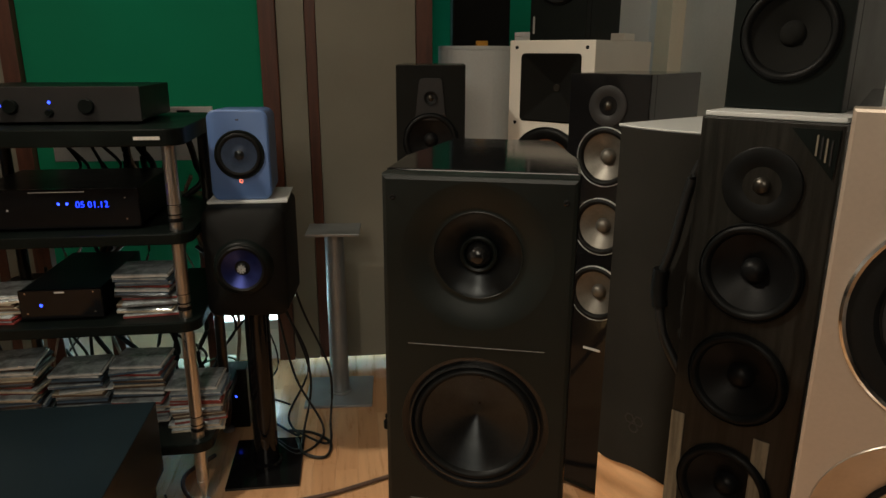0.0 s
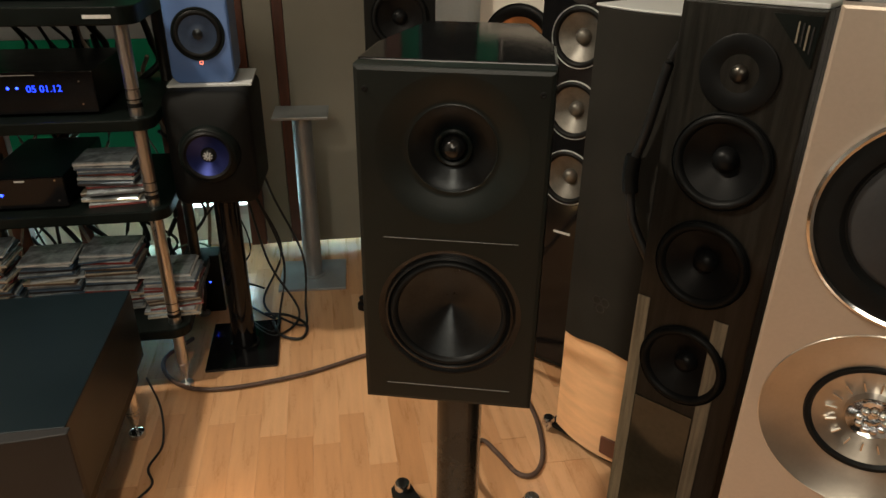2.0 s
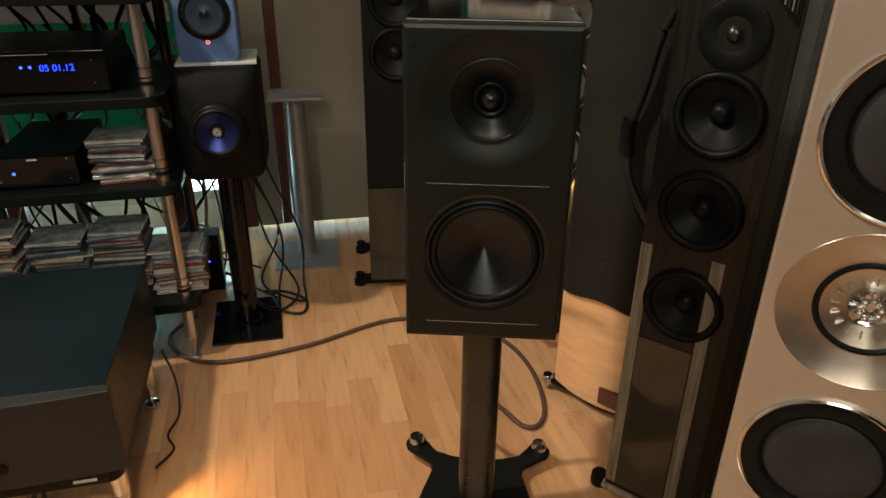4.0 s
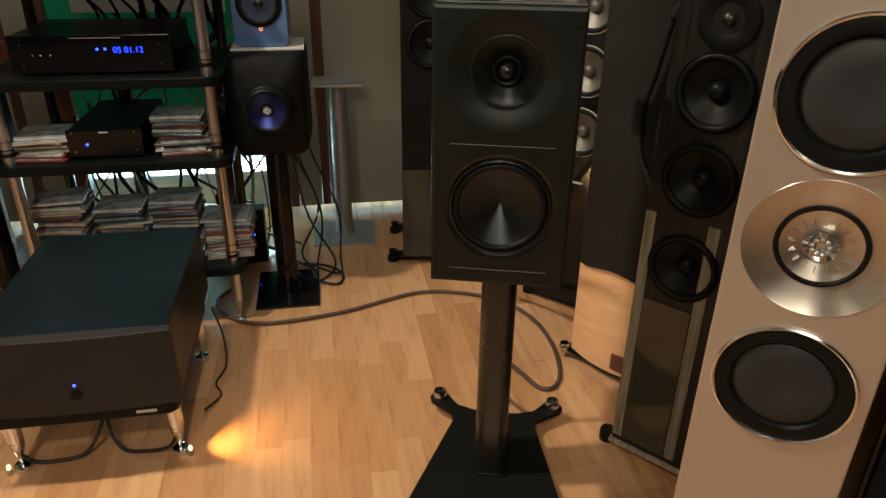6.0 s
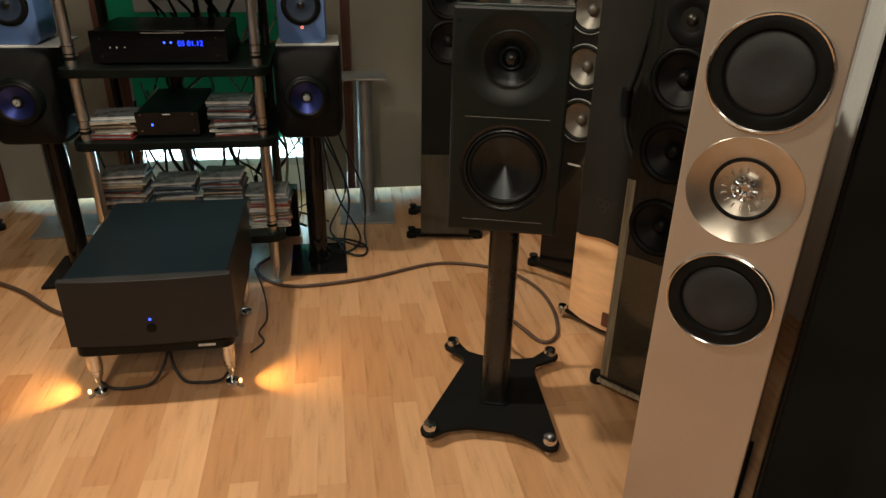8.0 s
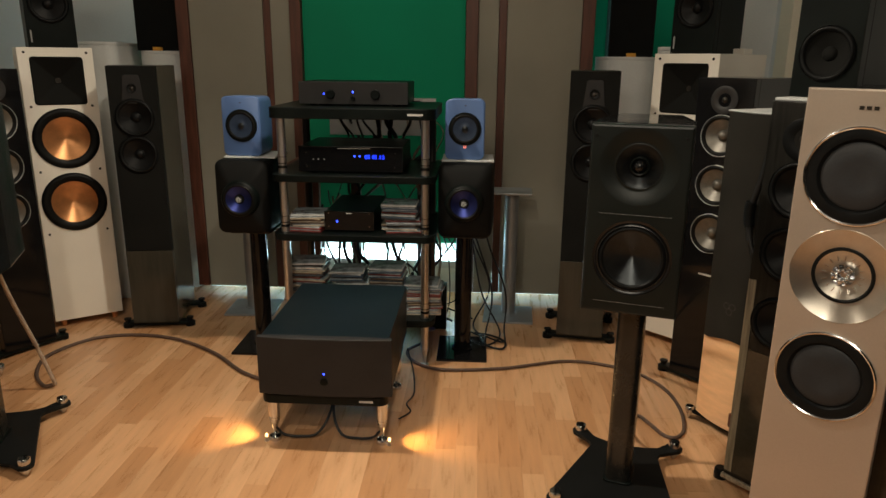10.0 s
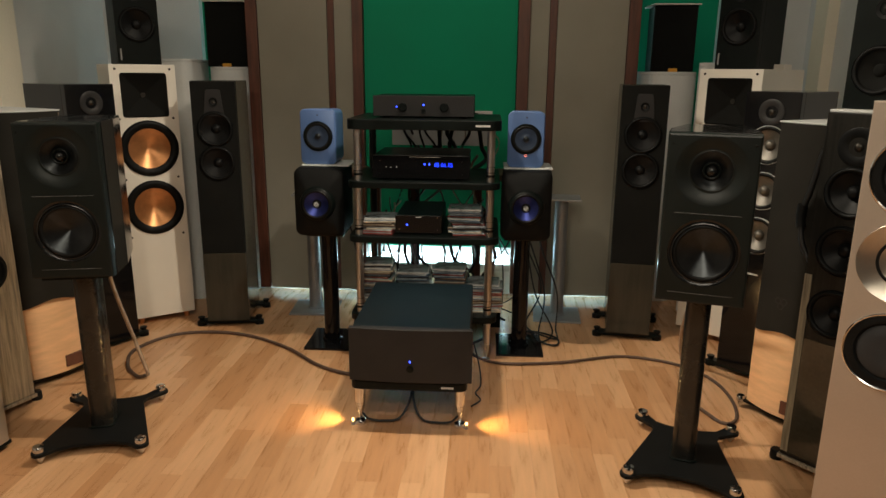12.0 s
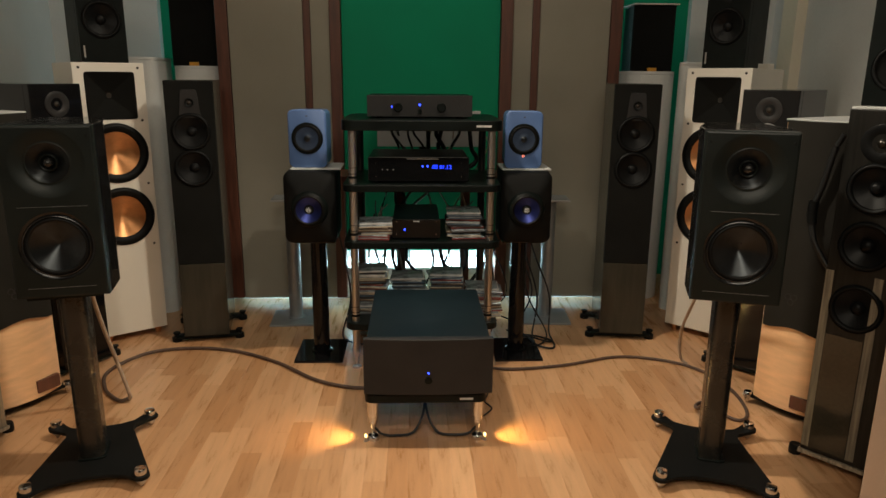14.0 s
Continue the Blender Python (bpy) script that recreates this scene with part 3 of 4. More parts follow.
pre = unit("preamplifier", "black preamplifier with two knobs and blue lights on rack", "amplifier", -0.690, -0.260, 2.140, 1.062, 0.092, 0.30, "ampgrey", "black")
led(pre, -0.114, 0.047), led(pre, 0.0, 0.055, 0.004), knob(pre, -0.088, 0.046, 0.017), knob(pre, 0.088, 0.046, 0.018), knob(pre, 0.0, 0.030, 0.009)
cdp = unit("cd_player", "black CD player with glowing blue track and time digits", "CD player", -0.686, -0.274, 2.080, 0.805, 0.105, 0.33, "gloss", "black")
for x in (-0.175, 0.175):
    for z in (0.028, 0.082):
        led(cdp, x, z, 0.003, 0, "chrome")
for x in (-0.148, -0.128, -0.104):
    led(cdp, x, 0.055, 0.0025, 0, "print")
led(cdp, 0.016, 0.069, 0.0035), led(cdp, 0.036, 0.069, 0.0035)
part("tray_line", box(-0.05, -0.001, 0.098, 0.08, 0.001, 0.0995), M["print"], cdp)
digits = bpy.data.curves.new("digits", "FONT")
digits.body, digits.size, digits.extrude, digits.align_x = "05 01.12", 0.0225, 0.0004, "LEFT"
digits.materials.append(M["display"])
dg = tagged(new("digits", digits), "glowing blue digits")
dg.parent = cdp
dg.matrix_basis = pose(0.056, -0.0012, 0.059, 90)
dac = unit("headphone_amplifier", "small black headphone amplifier with a blue light", "amplifier", -0.590, -0.390, 2.070, 0.569, 0.084, 0.36, "gloss", "amptop")
led(dac, -0.048, 0.044, 0.004)
for x, z in ((-0.082, 0.078), (0.082, 0.078), (-0.082, 0.024), (0.082, 0.024)):
    led(dac, x, z, 0.003, 0, "chrome")
part("marks", box(-0.012, -0.001, 0.076, 0.012, 0.001, 0.080), M["print"], dac)

# ---- CD cases ----


def cd_case(x, y, z, turn, k, tilt=0.0):
    s = thing("cd_case", "plastic CD case with printed paper sleeve in a stack", "CD case", "stacked CD cases", at=pose(x, y, z, 0, tilt, turn))
    part("tray", box(-0.071, -0.0625, 0.0006, 0.071, 0.0625, 0.0062, 0.0008, 1), CASES[k % 7], s)
    part("cover", box(-0.071, -0.0625, 0.0064, 0.066, 0.0625, 0.0100, 0.0008, 1), M["plastic"] if k % 3 or k == 0 else CASES[(k + 2) % 7], s)


rng = random.Random(4)
STACKS = [(-0.660, 2.125, 0.569, 7, 0), (-0.285, 2.145, 0.569, 11, 1), (-0.690, 2.215, 0.215, 19, 2), (-0.522, 2.235, 0.215, 15, 3), (-0.356, 2.220, 0.215, 17, 4), (-0.195, 2.165, 0.215, 12, 5)]
for sx, sy, sz, n, seed in STACKS:
    for k in range(n):
        turn = rng.uniform(-9, 9) + (8 if seed == 0 and k > 4 else 0)
        cd_case(sx + rng.uniform(-0.010, 0.010), sy + rng.uniform(-0.012, 0.012), sz + 0.0106 * k, turn, (0 if k == n - 1 else rng.randrange(7)) if seed != 0 or k > 1 else 4)

fl = thing("power_supply", "upright black power supply with a blue light behind rack", "power supply", at=pose(-0.155, 2.49, 0))
part("block", box(-0.05, -0.012, 0.0, 0.04, 0.06, 0.215, 0.003), M["black"], fl)
led(fl, 0.0, 0.117, 0.0035, -0.012)

# ---- small speakers beside the rack ----


def coaxial_speaker(at, label):
    """Matt black monitor with a bulging front."""
    s = thing("bookshelf_speaker", label, "speaker", "matt black coaxial speakers", at=at)
    w, h, d = 0.217, 0.302, 0.26
    bm = bmesh.new()
    rings = []
    steps = [(1.0, d - 0.006, 0.008), (1.0, d - 0.03, 0.0), (1.0, 0.022, 0.0), (1.0, 0.008, 0.0015), (1.0, 0.001, 0.006)]
    steps += [(k, -0.036 * (1 - k * k) ** 0.8, 0.008) for k in (0.97, 0.9, 0.8, 0.65, 0.45, 0.2)]
    for k, y, inset in steps:
        rings.append([bm.verts.new((x * k, y, z * k + h / 2)) for x, z in rounded(w - 2 * inset, h - 2 * inset, 0.022 if y > 0.1 else 0.030)])
    for p, q in zip(rings, rings[1:]):
        for k in range(len(p)):
            bm.faces.new((p[k], q[k], q[(k + 1) % len(p)], p[(k + 1) % len(p)]))
    bm.faces.new(rings[0])
    bm.faces.new(rings[-1])
    smooth(part("cabinet", bm, M["matte"], s), 50)
    at2 = (0, -0.049, h / 2)
    ring = smooth(part("driver", lathe([(0.078, -0.032), (0.072, -0.006), (0.066, -0.001), (0.063, -0.001)], at2, 56), M["black"], s), 40)
    smooth(part("surround", lathe([(0.063, 0.0), (0.058, 0.004), (0.052, 0.0)], at2, 56), M["rubber"], ring), 60)
    smooth(part("cone", lathe([(0.052, 0.0), (0.030, -0.010), (0.020, -0.013)], at2, 56), M["bluecone"], ring, "blue metal cone"), 60)
    smooth(part("dome", lathe([(0.014, -0.013), (0.010, -0.007), (0, -0.004)], at2, 24), M["rubber"], ring), 60)
    for k in range(9):
        a = 2 * math.pi * k / 9
        bm = box(-0.0010, -0.001, 0.003, 0.0010, 0.0015, 0.012)
        bmesh.ops.transform(bm, matrix=Matrix.Translation(at2) @ Matrix.Rotation(a, 4, "Y"), verts=bm.verts)
        part("fin", bm, M["sheet"], ring)
    return s


def pole_stand(at, label, height, pole, base, material, platew, name="speaker_stand"):
    s = thing(name, label, "stand", at=at)
    part("base_plate", box(-base[0] / 2, -base[1] / 2, 0.0, base[0] / 2, base[1] / 2, 0.010, 0.002), M[material], s)
    smooth(part("pole", lathe([(0, 0.010), (pole, 0.010), (pole, height - 0.010), (0, height - 0.010)], (0, 0, 0), 32, True), M[material], s), 40)
    smooth(part("collar", lathe([(pole + 0.002, 0.011), (pole + 0.010, 0.011), (pole + 0.010, 0.015), (pole + 0.002, 0.018)], (0, 0, 0), 32, True), M[material], s), 40)
    part("top_plate", box(-platew[0] / 2, -platew[1] / 2, height - 0.010, platew[0] / 2, platew[1] / 2, height, 0.002), M[material], s)
    return s


def mini_speaker(at, label, lit):
    s = thing("mini_speaker", label, "speaker", "slate-blue mini speakers", at=at)
    w, h, d = 0.158, 0.240, 0.175
    bm = bmesh.new()
    rings = []
    for y, inset in ((0.0, 0.004), (0.004, 0.0), (d - 0.02, 0.004), (d, 0.012)):
        rings.append([bm.verts.new((x, y, z + h / 2)) for x, z in rounded(w - 2 * inset, h - 2 * inset, 0.024)])
    for a, b in zip(rings, rings[1:]):
        for k in range(len(a)):
            bm.faces.new((a[k], b[k], b[(k + 1) % len(a)], a[(k + 1) % len(a)]))
    bm.faces.new(rings[0])
    bm.faces.new(rings[-1])
    smooth(part("cabinet", bm, M["blue"], s), 40)
    at2 = (0, -0.0035, 0.122)
    ring = smooth(part("driver", lathe([(0.066, -0.0032), (0.064, 0.001), (0.060, 0.001), (0.058, -0.001)], at2, 48), M["black"], s), 40)
    smooth(part("surround", lathe([(0.059, 0.0), (0.056, 0.003), (0.050, 0.003), (0.046, 0.0)], at2, 48), M["rubber"], ring), 60)
    smooth(part("cone", lathe([(0.047, 0.001), (0.030, -0.0012), (0.022, -0.0015), (0.013, 0.001)], at2, 48), M["minicone"], ring), 60)
    smooth(part("dome", lathe([(0.013, 0.001), (0.010, 0.0025), (0, 0.004)], at2, 24), M["cone"], ring), 60)
    if lit:
        part("light_ring", lathe([(0.0035, 0.0003), (0.0052, 0.0003), (0.0052, 0.0015), (0.0035, 0.0015)], (0, 0, 0.052), 20), M["ledred"], s, "small glowing red ring")
    part("mark", box(-0.004, -0.0004, 0.212, 0.004, 0.0006, 0.216), M["darkmetal"], s)
    return s


for sx, lit in ((0.4285, True), (-0.4605, False)):
    cx = -0.4605 + sx
    side = "beside the rack"
    pole_stand(pose(cx, 2.245, 0), "gloss black tubular speaker stand with a square base", 0.545, 0.036, (0.215, 0.265), "gloss", (0.17, 0.20))
    coaxial_speaker(pose(cx + 0.002 if lit else cx - 0.009, 2.105, 0.545, 0, 0, -3 if lit else 1), "matt black bookshelf speaker with a blue coaxial driver")
    sh = thing("support_sheet", "thin pale grey sheet lying on a black speaker", "board", "sheets under the mini speakers", at=pose(cx + 0.01, 2.25, 0.847))
    part("sheet", box(-0.105, -0.085, 0.0, 0.105, 0.115, 0.006, 0.001), M["sheet"], sh)
    mini_speaker(pose(cx - 0.004 if lit else cx - 0.022, 2.185, 0.853, 0, 0, -2 if lit else -2), "slate-blue active mini speaker, red ring light lit" if lit else "slate-blue mini speaker without a lit ring", lit)
for cx, turn in ((0.187, -3), (-1.110, 3)):
    pole_stand(pose(cx, 2.690, 0, 0, 0, turn), "empty silver-grey tubular speaker stand with flat top plate", 0.640, 0.034, (0.245, 0.235), "silver", (0.185, 0.16))

# ---- towers ----


def slim_tower(at, label):
    s = thing("floorstanding_speaker", label, "speaker", "slim towers with black grilles", at=at)
    w, h, d = 0.205, 1.175, 0.32
    part("cabinet", box(-w / 2, 0.012, 0.034, w / 2, d, h + 0.03, 0.004), M["darkwalnut"], s)
    part("front_foot", box(-w / 2, -0.014, 0.034, w / 2, 0.0115, 0.384, 0.003), M["darkwalnut"], s)
    part("grille", baffle(-w / 2 + 0.001, w / 2 - 0.001, 0.386, h + 0.028, -0.014, 0.0255, [(0, 0.985, 0.080), (0, 0.825, 0.080)]), M["grille"], s, "black front board")
    tw = part("tweeter_plate", prism([(-0.046, 0), (0.046, 0), (0.034, 0.115), (0.026, 0.122), (-0.026, 0.122), (-0.034, 0.115)], -0.003, 0.003, 0.001, 1), M["ampgrey"], s)
    tw.matrix_basis = pose(0, -0.0145, 1.045, 90)
    tweeter(s, 0, 1.110, 0.020, 0.010, "rubber", "darkmetal", -0.018)
    for z in (0.985, 0.825):
        driver(s, 0, z, 0.083, "paper", "ball", "rubber", -0.0148, 0.22)
    outrigger(s, 0.285, d)
    return s


slim_tower(pose(0.497, 2.372, 0, 0, 0, -8), "slim dark gloss floorstanding speaker with black cloth grille")
slim_tower(pose(-1.478, 2.385, 0, 0, 0, 10), "slim dark gloss floorstanding speaker with black cloth grille")


def horn_tower(at, label):
    s = thing("floorstanding_speaker", label, "speaker", "white horn towers", at=at)
    w, h, d = 0.292, 1.24, 0.42
    part("cabinet", box(-w / 2, 0.0605, 0.036, w / 2, d, h + 0.036, 0.003), M["white"], s)
    part("front", baffle(-w / 2, w / 2, 0.036, h + 0.036, 0.0, 0.06, [(0, 1.135, 0.103, 0.012), (0, 0.884, 0.130), (0, 0.596, 0.130)]), M["white"], s)
    hz = 1.135
    # square horn let into a frame
    bm = bmesh.new()
    loops = []
    for r, y in ((0.1025, 0.010), (0.1025, 0.014), (0.098, 0.010), (0.085, 0.018), (0.045, 0.042), (0.015, 0.058)):
        loops.append([bm.verts.new((x, -0.012 + y, hz + z)) for x, z in rounded(2 * r, 2 * r, r * 0.12, 3)])
    for a, b in zip(loops, loops[1:]):
        for k in range(len(a)):
            bm.faces.new((a[k], b[k], b[(k + 1) % len(a)], a[(k + 1) % len(a)]))
    bm.faces.new(loops[-1])
    horn = part("horn", bm, M["grille"], s, "black square horn")
    part("throat", lathe([(0, 0.001), (0.010, 0.001), (0.011, -0.002)], (0, 0.044, hz), 20), M["darkmetal"], horn)
    for z in (0.884, 0.596):
        driver(s, 0, z, 0.134, "copper", "bare", "rubber", -0.001, 0.24, inner=0.71)
    screws(s, [(sx * 0.120, z) for sx in (-1, 1) for z in (1.255, 1.026, 0.740, 0.455)], 0.0055)
    for x in (-0.11, 0.11):
        for y in (0.04, d - 0.04):
            part("foot", lathe([(0, 0), (0.012, 0), (0.016, 0.036), (0, 0.036)], (x, y, 0), 16, True), M["copper"], s)
    return s


K_R, K_L = pose(0.866, 2.403, 0, 0, 0, -45), pose(-1.825, 2.423, 0, 0, 0, 36)
horn_tower(K_R, "white floorstanding horn speaker with copper-coloured woofers")
horn_tower(K_L, "white floorstanding horn speaker with copper-coloured woofers")


def small_black_speaker(at, label, w=0.19, h=0.36, d=0.24, plain=False, low=0.50, badge=True, cone="paper"):
    s = thing("bookshelf_speaker", label, "speaker", "black speakers stored on top", at=at)
    part("cabinet", box(-w / 2, 0.0305, 0, w / 2, d, h, 0.004), M["black"], s)
    part("front", baffle(-w / 2, w / 2, 0, h, 0.0, 0.03, [(0, h * low, w * 0.405)]), M["black"], s)
    if plain:
        part("grille", box(-w / 2 + 0.004, -0.012, 0.004, w / 2 - 0.004, -0.001, h - 0.004, 0.004), M["grille"], s)
        return s
    driver(s, 0, h * low, w * 0.42, cone, "dome", "rubber", -0.001, 0.25)
    tweeter(s, 0, h * 0.86, 0.030, 0.011)
    if badge:
        part("badge", box(-w / 2 + 0.012, -0.002, 0.02, -w / 2 + 0.018, 0.0, 0.07), M["alu"], s)
    return s


small_black_speaker(K_R @ pose(0.0, 0.03, 1.276), "black bookshelf speaker standing on a white horn tower")
small_black_speaker(K_L @ pose(0.0, 0.03, 1.276), "black bookshelf speaker standing on a white horn tower")


def ring_tower(at, label):
    s = thing("floorstanding_speaker", label, "speaker", "gloss black towers with pale rings", at=at)
    w, h, d = 0.215, 1.16, 0.34
    part("cabinet", box(-w / 2, 0.0305, 0.030, w / 2, d, h + 0.03, 0.004), M["gloss"], s)
    part("front", baffle(-w / 2, w / 2, 0.030, h + 0.03, 0.0, 0.03, [(0, z, 0.0735) for z in (0.985, 0.803, 0.620)]), M["gloss"], s)
    tweeter(s, 0, 1.112, 0.050, 0.012, "ampgrey", "darkmetal", -0.001)
    for z in (0.985, 0.803, 0.620):
        driver(s, 0, z, 0.076, "kevlar", "ball", "sheet", -0.001, 0.30)
    part("port_slot", box(-0.025, -0.003, 0.455, 0.025, 0.0, 0.461), M["sheet"], s, "pale slot")
    outrigger(s, 0.30, d)
    return s


ring_tower(pose(0.896, 1.976, 0, 0, 0, -46), "gloss black floorstanding speaker with pale-ringed grey cones")
ring_tower(pose(-1.896, 2.086, 0, 0, 0, 60), "gloss black floorstanding speaker with pale-ringed grey cones")


def maple_tower(at, label):
    """Bowed front under a black cover that ends above the foot."""
    s = thing("floorstanding_speaker", label, "speaker", "maple towers with black covers", at=at)
    w, d, h = 0.27, 0.36, 1.058
    n = 16
    bow = [(-w / 2 + w * k / n, -0.030 * (1 - (2 * k / n - 1) ** 2)) for k in range(n + 1)]
    part("cabinet", prism(bow + [(w / 2 - 0.03, d), (-w / 2 + 0.03, d)], 0.036, h + 0.03, 0.003, 1), M["maple"], s)
    bm = bmesh.new()
    outer, rows = [(x * 0.925, y - 0.014) for x, y in bow], []
    for z_of in (lambda u: 0.348 + 0.012 * math.cos(3.1 * u), lambda u: h + 0.034):
        rows.append([bm.verts.new((x, y, z_of(2 * i / n - 1))) for i, (x, y) in enumerate(outer)])
    back = [[bm.verts.new((x, y + 0.013, v.co.z)) for (x, y), v in zip(outer, r)] for r in rows]
    for a, b in ((rows[0], rows[1]), (rows[1], back[1]), (back[0], rows[0]), (back[1], back[0])):
        for k in range(n):
            bm.faces.new((a[k], b[k], b[k + 1], a[k + 1]))
    for k in (0, n):
        bm.faces.new((rows[0][k], rows[1][k], back[1][k], back[0][k]))
    smooth(part("cover", bm, M["felt"], s, "black felt front cover"), 40)
    for ex, ez in ((0.0, 0.455), (0.011, 0.474), (-0.011, 0.474)):
        part("emblem", lathe([(0.0095, 0.0), (0.0125, 0.0), (0.0125, 0.001), (0.0095, 0.001)], (ex - 0.02, -0.0440, ez), 6), M["ampgrey"], s)
    # the pale colour stands for light reflected on the tower's top
    part("top_board", prism([(x * 1.02, y - 0.006) for x, y in bow] + [(w / 2 - 0.03, d), (-w / 2 + 0.03, d)], h + 0.0345, h + 0.040, 0.002, 1), M["sheet"], s, "top board, light reflected on it put into its pale colour")
    part("plinth", prism([(x * 0.94, y + 0.012) for x, y in bow] + [(w / 2 - 0.04, d - 0.01), (-w / 2 + 0.04, d - 0.01)], 0.024, 0.0355), M["rubber"], s)
    part("terminal_plate", box(0.02, -0.034, 0.055, 0.11, -0.016, 0.105, 0.003), M["brownwood"], s)
    for fx, fy in ((-0.150, -0.01), (0.150, -0.01), (-0.12, d - 0.02), (0.12, d - 0.02)):
        smooth(part("spike", lathe([(0, 0), (0.004, 0.004), (0.012, 0.026), (0.016, 0.028), (0.016, 0.046), (0.013, 0.050), (0, 0.050)], (fx, fy, 0), 20, True), M["chrome"], s))
    part("foot_bar", box(-0.15, -0.015, 0.028, 0.15, 0.03, 0.0355, 0.002), M["rubber"], s)
    return s


maple_tower(pose(0.897, 1.580, 0, 0, 0, -55), "maple floorstanding speaker behind a black felt front cover")
maple_tower(pose(-1.955, 1.72, 0, 0, 0, 60), "maple floorstanding speaker behind a black felt front cover")


def oak_tower(at, label, dark, wide=0.225):
    s = thing("floorstanding_speaker", label, "speaker", "oak veneer towers", at=at)
    w, h, d = wide, 1.112, 0.34
    part("cabinet", box(-w / 2, 0.018, 0.040, w / 2, d, h + 0.036, 0.003), M["mahogany" if not dark else "oakblack"], s)
    part("front", baffle(-w / 2, w / 2, 0.042, h + 0.036, -0.012, 0.0295, [(0, z, 0.073) for z in (0.922, 0.748, 0.552)]), M["oakblack" if dark else "oakgrey"], s)
    if dark:
        for x0, x1 in ((-w / 2 + 0.001, -w / 2 + 0.024), (w / 2 - 0.060, w / 2 - 0.036)):
            part("edge_strip", box(x0, -0.0145, 0.056, x1, -0.0125, 0.66, 0.0008, 1), M["strip"], s, "grey oak strip")
        part("smoked_panel", box(-w / 2 + 0.025, -0.0142, 0.056, w / 2 - 0.062, -0.0125, 0.455, 0.0006, 1), M["smoke"], s, "smoked gloss panel")
    part("plinth", box(-w / 2 - 0.006, -0.016, 0.026, w / 2 + 0.006, d + 0.004, 0.0395, 0.002), M["oakgrey"], s)
    tweeter(s, 0, 1.054, 0.056, 0.014, "rubber", "darkmetal", -0.013)
    for z in (0.922, 0.748, 0.552):
        driver(s, 0, z, 0.076, "paper", "ball", "rubber", -0.0146, 0.28)
    for fx, fy in ((-w / 2 - 0.025, 0.02), (w / 2 + 0.025, 0.02), (-w / 2 - 0.025, d - 0.02), (w / 2 + 0.025, d - 0.02)):
        smooth(part("foot", lathe([(0, 0), (0.019, 0), (0.020, 0.010), (0.019, 0.030), (0.016, 0.034), (0, 0.034)], (fx, fy, 0), 24, True), M["rubber"], s))
        part("foot_arm", box(min(fx, fx * 0.6), fy - 0.010, 0.016, max(fx, fx * 0.6), fy + 0.010, 0.0255, 0.002), M["rubber"], s)
    if dark:
        tag = part("price_tag", prism([(0.030, 1.140), (0.092, 1.140), (0.090, 1.072)], 0, 0.0015), M["black"], s, "small black corner label")
        tag.matrix_basis = pose(0, -0.0125, 0, 90)
        for k in range(4):
            part("print_bar", box(0.064 + 0.0062 * k, -0.0152, 1.104 - 0.004 * k, 0.0662 + 0.0062 * k, -0.0142, 1.132 - 0.002 * k), M["ampgrey" if k % 2 else "strip"], s)
    part("top_sheet", box(-w / 2 + 0.002, -0.006, h + 0.0365, w / 2 - 0.002, d - 0.01, h + 0.044, 0.002), M["sheet"], s, "pale sheet on top")
    return s


V_R = pose(0.857, 1.222, 0, 0, 0, -50)
oak_tower(V_R, "dark oak floorstanding speaker with smoked panel and black drivers", True, 0.195)
oak_tower(pose(-1.967, 1.407, 0, 0, 0, 69), "grey oak floorstanding speaker with black-coned drivers", False)
small_black_speaker(V_R @ pose(-0.012, 0.060, 1.157), "black speaker standing on the dark oak tower", 0.165, 0.32, 0.26, False, 0.34, False, "grille")


